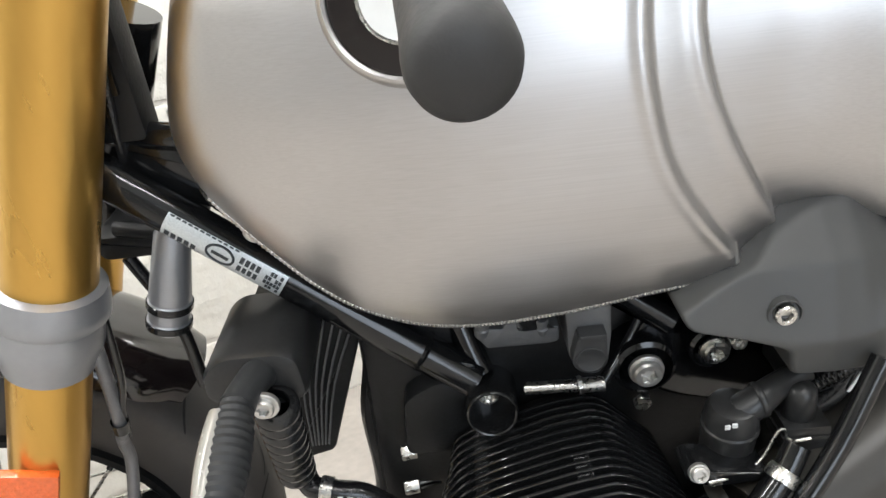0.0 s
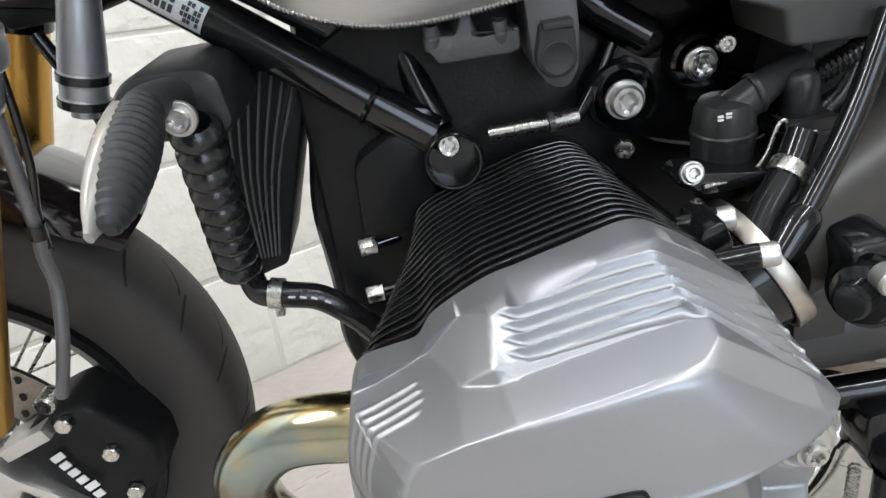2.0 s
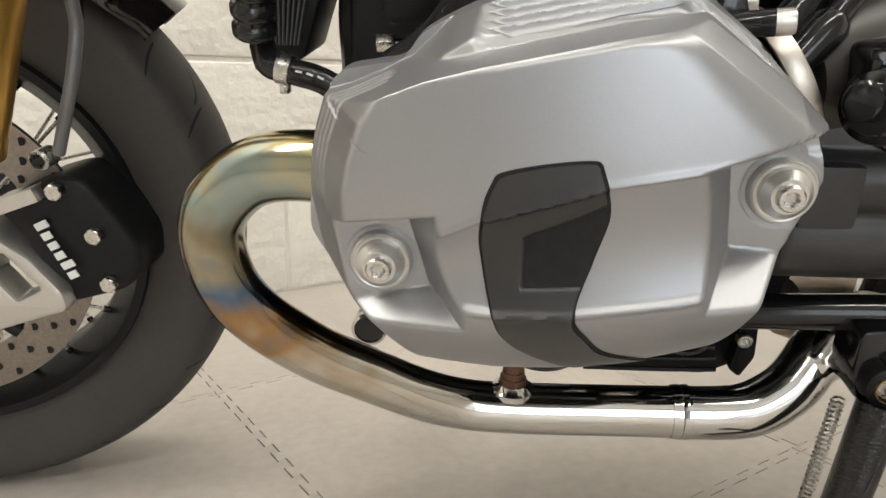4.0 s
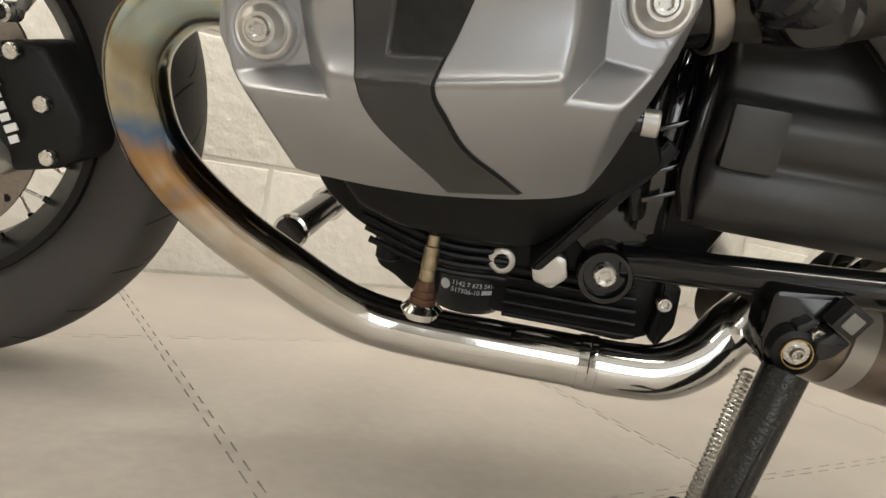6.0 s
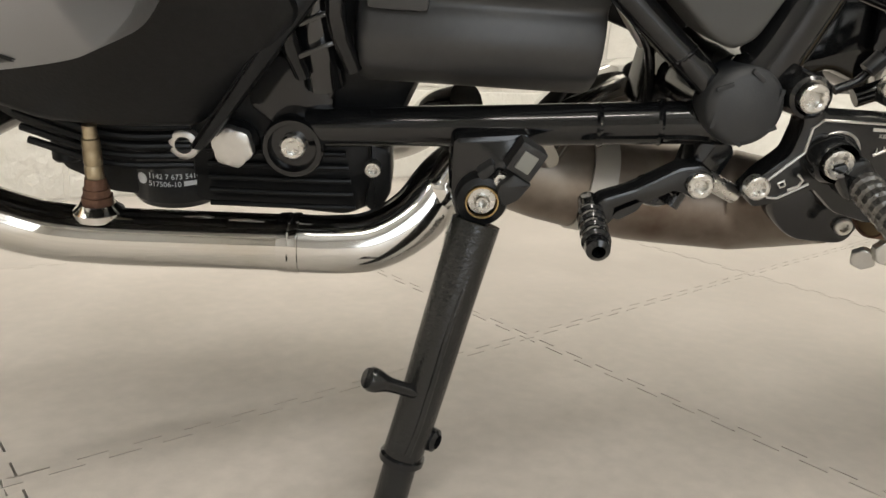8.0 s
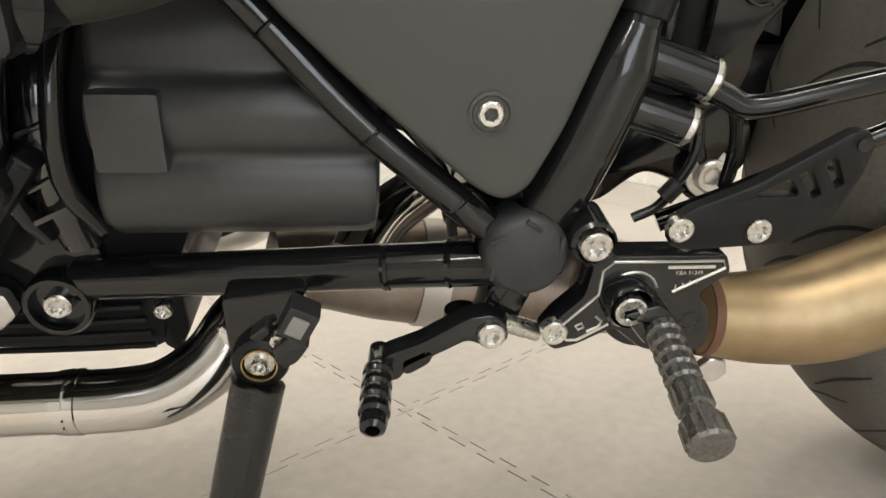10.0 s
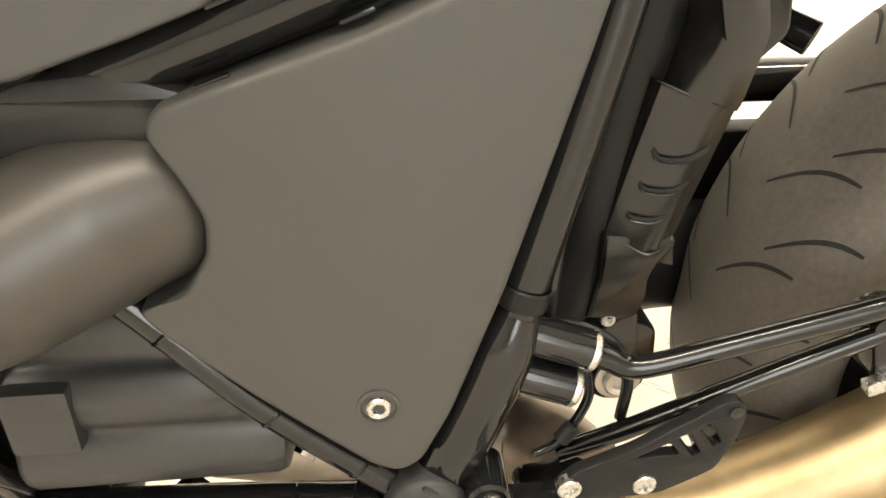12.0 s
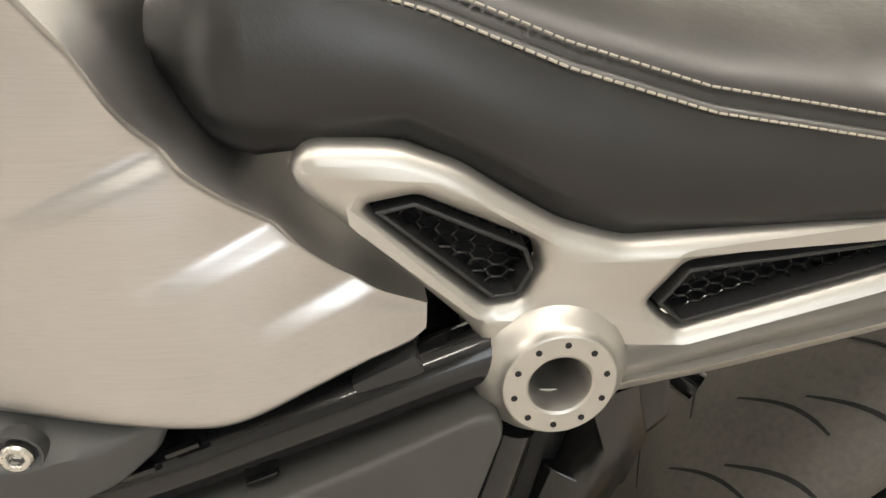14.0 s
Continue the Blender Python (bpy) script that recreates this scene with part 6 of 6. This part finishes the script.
for k, (x, z) in enumerate(((-.116, .4607), (-.109, .459), (-.102, .457), (-.094, .4525))):
    part("hose_print", box(-.0022, .0022, -.0003, .0003, -.0007, .0007, 0, m=Matrix.Translation((x, -.1367, z)) @ Matrix.Rotation(radians(12 + 8 * k), 4, "Y")), WHITEP, bike, "small white printed bar")
part("white_tag", box(-.066, -.056, -.165, -.150, .398, .412, .001), CREAM, bike, "small white plastic tag")
# handlebar grip close to the eye
HB = V(.0036, -.372, .8290)
HD = V(-.06, 1.0, .16).normalized()
grip = bmesh.new()
lathe([(0, .00002), (.0003, .004), (.0010, .0075), (.0025, .0105), (.005, .0127), (.009, .0137), (.014, .0138), (.030, .0134), (.05, .0136), (.15, .0136)], HB, HD, 40, grip)
part("handlebar_grip", grip, mat("matt_black_grip", (.02, .02, .02), .6, 0, .2, 300, .0001, 700), bike, "matt black bar-end grip")
part("handlebar", tube([HB + HD * .12, HB + HD * .16 + V(-.03, 0, .05), V(-.15, -.12, .97), V(-.2, 0, .95)], .011, 20, 6), CASTB, bike, "black handlebar")

SEATED = None
part("tank_liner", prism([(.19, .62), (.22, .645), (.29, .636), (.39, .632), (.47, .668), (.505, .660), (.50, .62), (.33, .56), (.22, .535)], .08, -.085, .006, .003), CASTB, bike, "black liner under the tank")
part("linkage_plate", prism([(.355, .36), (.35, .42), (.39, .44), (.43, .40), (.43, .345), (.40, .345)], -.02, -.05, .006, .004), CASTB, bike)
part("cable", tube([(.345, -.09, .43), (.365, -.09, .38), (.392, -.09, .345), (.40, -.09, .30)], .0035, 10, 5), HOSE, bike)
part("cross_pipe", tube([(.335, -.03, .250), (.36, .0, .275), (.40, .03, .29), (.44, .06, .29)], .022, 24, 6), BRIGHT, bike, "bright chromed cross pipe")
part("clutter_bracket", prism([(.395, .30), (.40, .345), (.43, .34), (.43, .29)], -.04, -.075, .004, .003), FRAMEB, bike)
part("earth_strap", tube([(.352, -.07, .415), (.372, -.072, .375), (.395, -.075, .345)], .006, 8, 5), ALLOY, bike, "dull metal strap")


# ---- seat bracket and seat ----
def brace_y(x, z):
    return -.150 + .006 * math.exp(-((x - .5375) ** 2 + (z - .647) ** 2) / .045 ** 2)


sb = part("seat_bracket", prism([(.422, .744), (.430, .755), (.464, .754), (.490, .745), (.509, .733), (.534, .719), (.562, .711), (.604, .714), (.679, .719), (.80, .735), (.80, .694), (.696, .660), (.621, .642), (.575, .631), (.56, .626), (.52, .628), (.508, .643), (.500, .668), (.447, .718), (.428, .733)], -.134, brace_y, .007, .008, holes=[[(.5375 + .0128 * math.cos(a), .647 + .0128 * math.sin(a)) for a in np.linspace(0, 2 * math.pi, 25)[:-1]], [(.451, .728), (.473, .7325), (.5225, .7115), (.5265, .700), (.520, .6845), (.505, .682)], [(.578, .680), (.592, .700), (.689, .712), (.76, .721), (.76, .706), (.694, .6945), (.594, .6665)]]), SILVER, bike, "satin silver cast seat bracket", 50)
part("hub", lathe([(-.045, .0385), (-.010, .0375), (-.005, .0362), (-.001, .0340), (.0025, .0308), (.0048, .0284), (.0062, .0272), (.0080, .0266), (.0095, .0260), (.010, .0252), (.010, .0158), (.0092, .0146), (.004, .0132), (-.006, .0126), (-.030, .0124), (-.030, .0138), (-.045, .0138)], (.5375, -.149, .647), (0, -1, .0), 72, ring=True), SILVER, sb, "drilled silver hub with an open bore", 25)
# black cup added inside the bore so that its depth reads as shade
part("bore_shade_cup", lathe([(-.028, .0128), (-.031, .0120), (-.09, .0120), (-.09, .0005)], (.5375, -.149, .647), LEFT, 40), CASTB, sb, "black cup that gives the bore its shade")
# ring of holes drawn as near-black discs in place of shaded bores
for k in range(10):
    a = 2 * math.pi * k / 10 + math.pi / 2 - .05
    part("hub_hole", lathe([(-.001, .0015), (.0003, .0015), (.0003, .0002)], (.5375 + .0213 * math.cos(a), -.1590, .647 + .0213 * math.sin(a)), LEFT, 12), GROOVE, sb)


def shrink(o, d):
    """Moves the sides of an outline inwards by d."""
    k = len(o)
    s = 1 if sum(o[i - 1].x * o[i].y - o[i].x * o[i - 1].y for i in range(k)) > 0 else -1
    out = []
    for i in range(k):
        e, f = (o[i] - o[i - 1]).normalized(), (o[(i + 1) % k] - o[i]).normalized()
        n1, n2 = V(-e.y, e.x) * s, V(-f.y, f.x) * s
        out.append(o[i] + (n1 + n2) * (d / (1 + n1.dot(n2))))
    return out


for lp in ([(.455, .7265), (.472, .7305), (.5195, .7095), (.5235, .699), (.5175, .6868), (.5065, .685)], [(.5815, .680), (.5935, .6975), (.689, .7095), (.758, .7185), (.758, .7085), (.693, .6975), (.5945, .6695)]):
    o = [V(*p) for p in lp]
    part("grille_rim", prism(o, -.118, -.147, .0015, .0008, holes=[shrink(o, .0022)]), PLASTB, sb, "black grille rim")
    part("grille_back", prism(shrink(o, -.007), -.11, -.122, 0, 0), GROOVE, sb)
    bm = bmesh.new()
    xs0, xs1 = min(p.x for p in o), max(p.x for p in o)
    zs0, zs1 = min(p.y for p in o), max(p.y for p in o)

    def inside(x, z):
        k, res = len(o), False
        for i in range(k):
            a, b = o[i], o[i - 1]
            if (a.y > z) != (b.y > z) and x < (b.x - a.x) * (z - a.y) / (b.y - a.y) + a.x:
                res = not res
        return res
    s = .0052
    for i in range(int((xs1 - xs0) / (s * 1.5)) + 2):
        for j in range(int((zs1 - zs0) / (s * 1.15)) + 2):
            hx, hz = xs0 + i * s * 1.5, zs0 + (j + .5 * (i % 2)) * s * 1.15
            if inside(hx, hz):
                pts = [V(hx + s * math.cos(k * math.pi / 3), -.137, hz + s * .66 * math.sin(k * math.pi / 3)) for k in range(3, -2, -1)]
                tube(pts, .0008, 5, 1, bm)
    part("grille_mesh", bm, FRAMEB, sb, "black honeycomb mesh")


def seat():
    low = [(.372, .778), (.380, .765), (.392, .756), (.41, .750), (.44, .7535), (.468, .7565), (.495, .744), (.535, .721), (.565, .711), (.61, .710), (.70, .713), (.85, .73)]
    crease = [(.372, .80), (.39, .815), (.43, .818), (.476, .806), (.532, .786), (.595, .769), (.681, .757), (.85, .76)]
    bm = bmesh.new()
    rings = []
    for x in np.linspace(.370, .85, 60):
        z0, z1 = interp(x, low), interp(x, crease)
        k = .78 + .22 * step((x - .368) / .035)
        prof = [(.055, -.012), (.128 * k, -.006), (.140 * k, .004), (.147 * k, .25 * (z1 - z0)), (.147 * k, .6 * (z1 - z0)), (.141 * k, .9 * (z1 - z0)), (.136 * k, 1.0 * (z1 - z0) - .001), (.1345 * k, (z1 - z0) - .0022), (.132 * k, (z1 - z0) + .001), (.118 * k, (z1 - z0) + .015), (.075 * k, (z1 - z0) + .034), (0, (z1 - z0) + .044)]
        pts = spline([(0, -y, z0 + z) for y, z in prof], 3)
        rings.append([V(x, p.y, p.z) for p in pts])
    skin(bm, rings, closed=False, cap=False)
    other = bm.copy()
    other.transform(Matrix.Diagonal((1, -1, 1, 1)))
    join(bm, other)
    bmesh.ops.remove_doubles(bm, verts=bm.verts, dist=.0002)
    ob = part("seat", bm, LEATHER, bike, "black leatherette seat with twin cream stitching", 60)
    k = 0
    for row in (0, 1):
        x = .43
        while x < .70:
            z1 = interp(x, crease)
            y = -.1398 if row == 0 else -.1300
            zz = z1 - .0036 if row == 0 else z1 + .0050
            part("stitch", tube([(x, y - .0008, zz), (x + .0034, y - .0008, zz + (interp(x + .0034, crease) - z1))], .00065, 6, 1), THREAD, ob)
            x += .0046
    return ob


seat()


# ---- floor tiles and wall blocks ----
PITCH = .525


def tile_mesh():
    """One interlocking tile, about half a metre square; opposite sides fit into one another."""
    n, s = 13, PITCH
    edge = []
    for k in range(n):
        a = k / n * s
        w = s / n
        for dx, dy in ((.0, 0), (.30, 0), (.22, .010), (.78, .010), (.70, 0)):
            edge.append((a + dx * w, dy))
    g, h = .0005, .0009
    poly = [(x, y + g) for x, y in edge] + [(s - h + y, x) for x, y in edge] + [(x, s - g + y) for x, y in reversed(edge + [(s, 0)])] + [(y + h, x) for x, y in reversed(edge)][:-1]
    bm = bmesh.new()
    top = [bm.verts.new((x, y, 0)) for x, y in poly]
    bot = [bm.verts.new((x, y, -.0075)) for x, y in poly]
    bm.faces.new(top)
    for i in range(len(poly)):
        j = (i + 1) % len(poly)
        bm.faces.new((top[i], bot[i], bot[j], top[j]))
    bmesh.ops.recalc_face_normals(bm, faces=bm.faces)
    me = bpy.data.meshes.new("tile")
    bm.to_mesh(me)
    bm.free()
    me.materials.append(FLOORM)
    return me


def tint_by_piece(m, amount):
    """Each piece a shade of its own."""
    nt = m.node_tree
    n, l = nt.nodes, nt.links
    p = n["Principled BSDF"]
    src = p.inputs["Base Color"].links[0].from_socket
    info, hsv, mr = n.new("ShaderNodeObjectInfo"), n.new("ShaderNodeHueSaturation"), n.new("ShaderNodeMapRange")
    mr.inputs["To Min"].default_value, mr.inputs["To Max"].default_value = 1 - amount, 1 + amount
    l.new(info.outputs["Random"], mr.inputs["Value"])
    l.new(mr.outputs[0], hsv.inputs["Value"])
    l.new(src, hsv.inputs["Color"])
    l.new(hsv.outputs[0], p.inputs["Base Color"])


tint_by_piece(FLOORM, .05)
tint_by_piece(WALLM, .025)
TM = tile_mesh()
# one corner of the grid lies at this place of the room
CORNER = ROOM.inverted() @ V(.3818, .8008, 0)
for i in range(-11, 5):
    for j in range(-9, 3):
        x, y = CORNER.x + PITCH * i, CORNER.y + PITCH * j
        if x + PITCH < WALL_W or x > WALL_E or y + PITCH < WALL_S or y > WALL_N:
            continue
        t = new("tile", TM)
        t.parent = floor
        t.location = (x, y, 0)


def block_mesh(along):
    bm = box(.0045, .4455, -.0005, 0.02, .0045, .2205, .003)
    if along == "y":
        bm.transform(Matrix.Rotation(radians(-90), 4, "Z"))
    me = bpy.data.meshes.new("block")
    bm.to_mesh(me)
    bm.free()
    me.materials.append(WALLM)
    me.polygons.foreach_set("use_smooth", [True] * len(me.polygons))
    return me


BN, BE = block_mesh("x"), block_mesh("y")
for c in range(10):
    x = WALL_W + (.225 if c % 2 else 0) + .1
    while x < WALL_E - .45:
        b = new("block", BN)
        b.parent, b.location = wall_north, (x, WALL_N + .004, .225 * c)
        x += .45
    y = WALL_N - (.225 if c % 2 else 0)
    while y > WALL_N - 3.6:
        b = new("block", BE)
        b.parent, b.location = wall_east, (WALL_E + .004, y, .225 * c)
        y -= .45
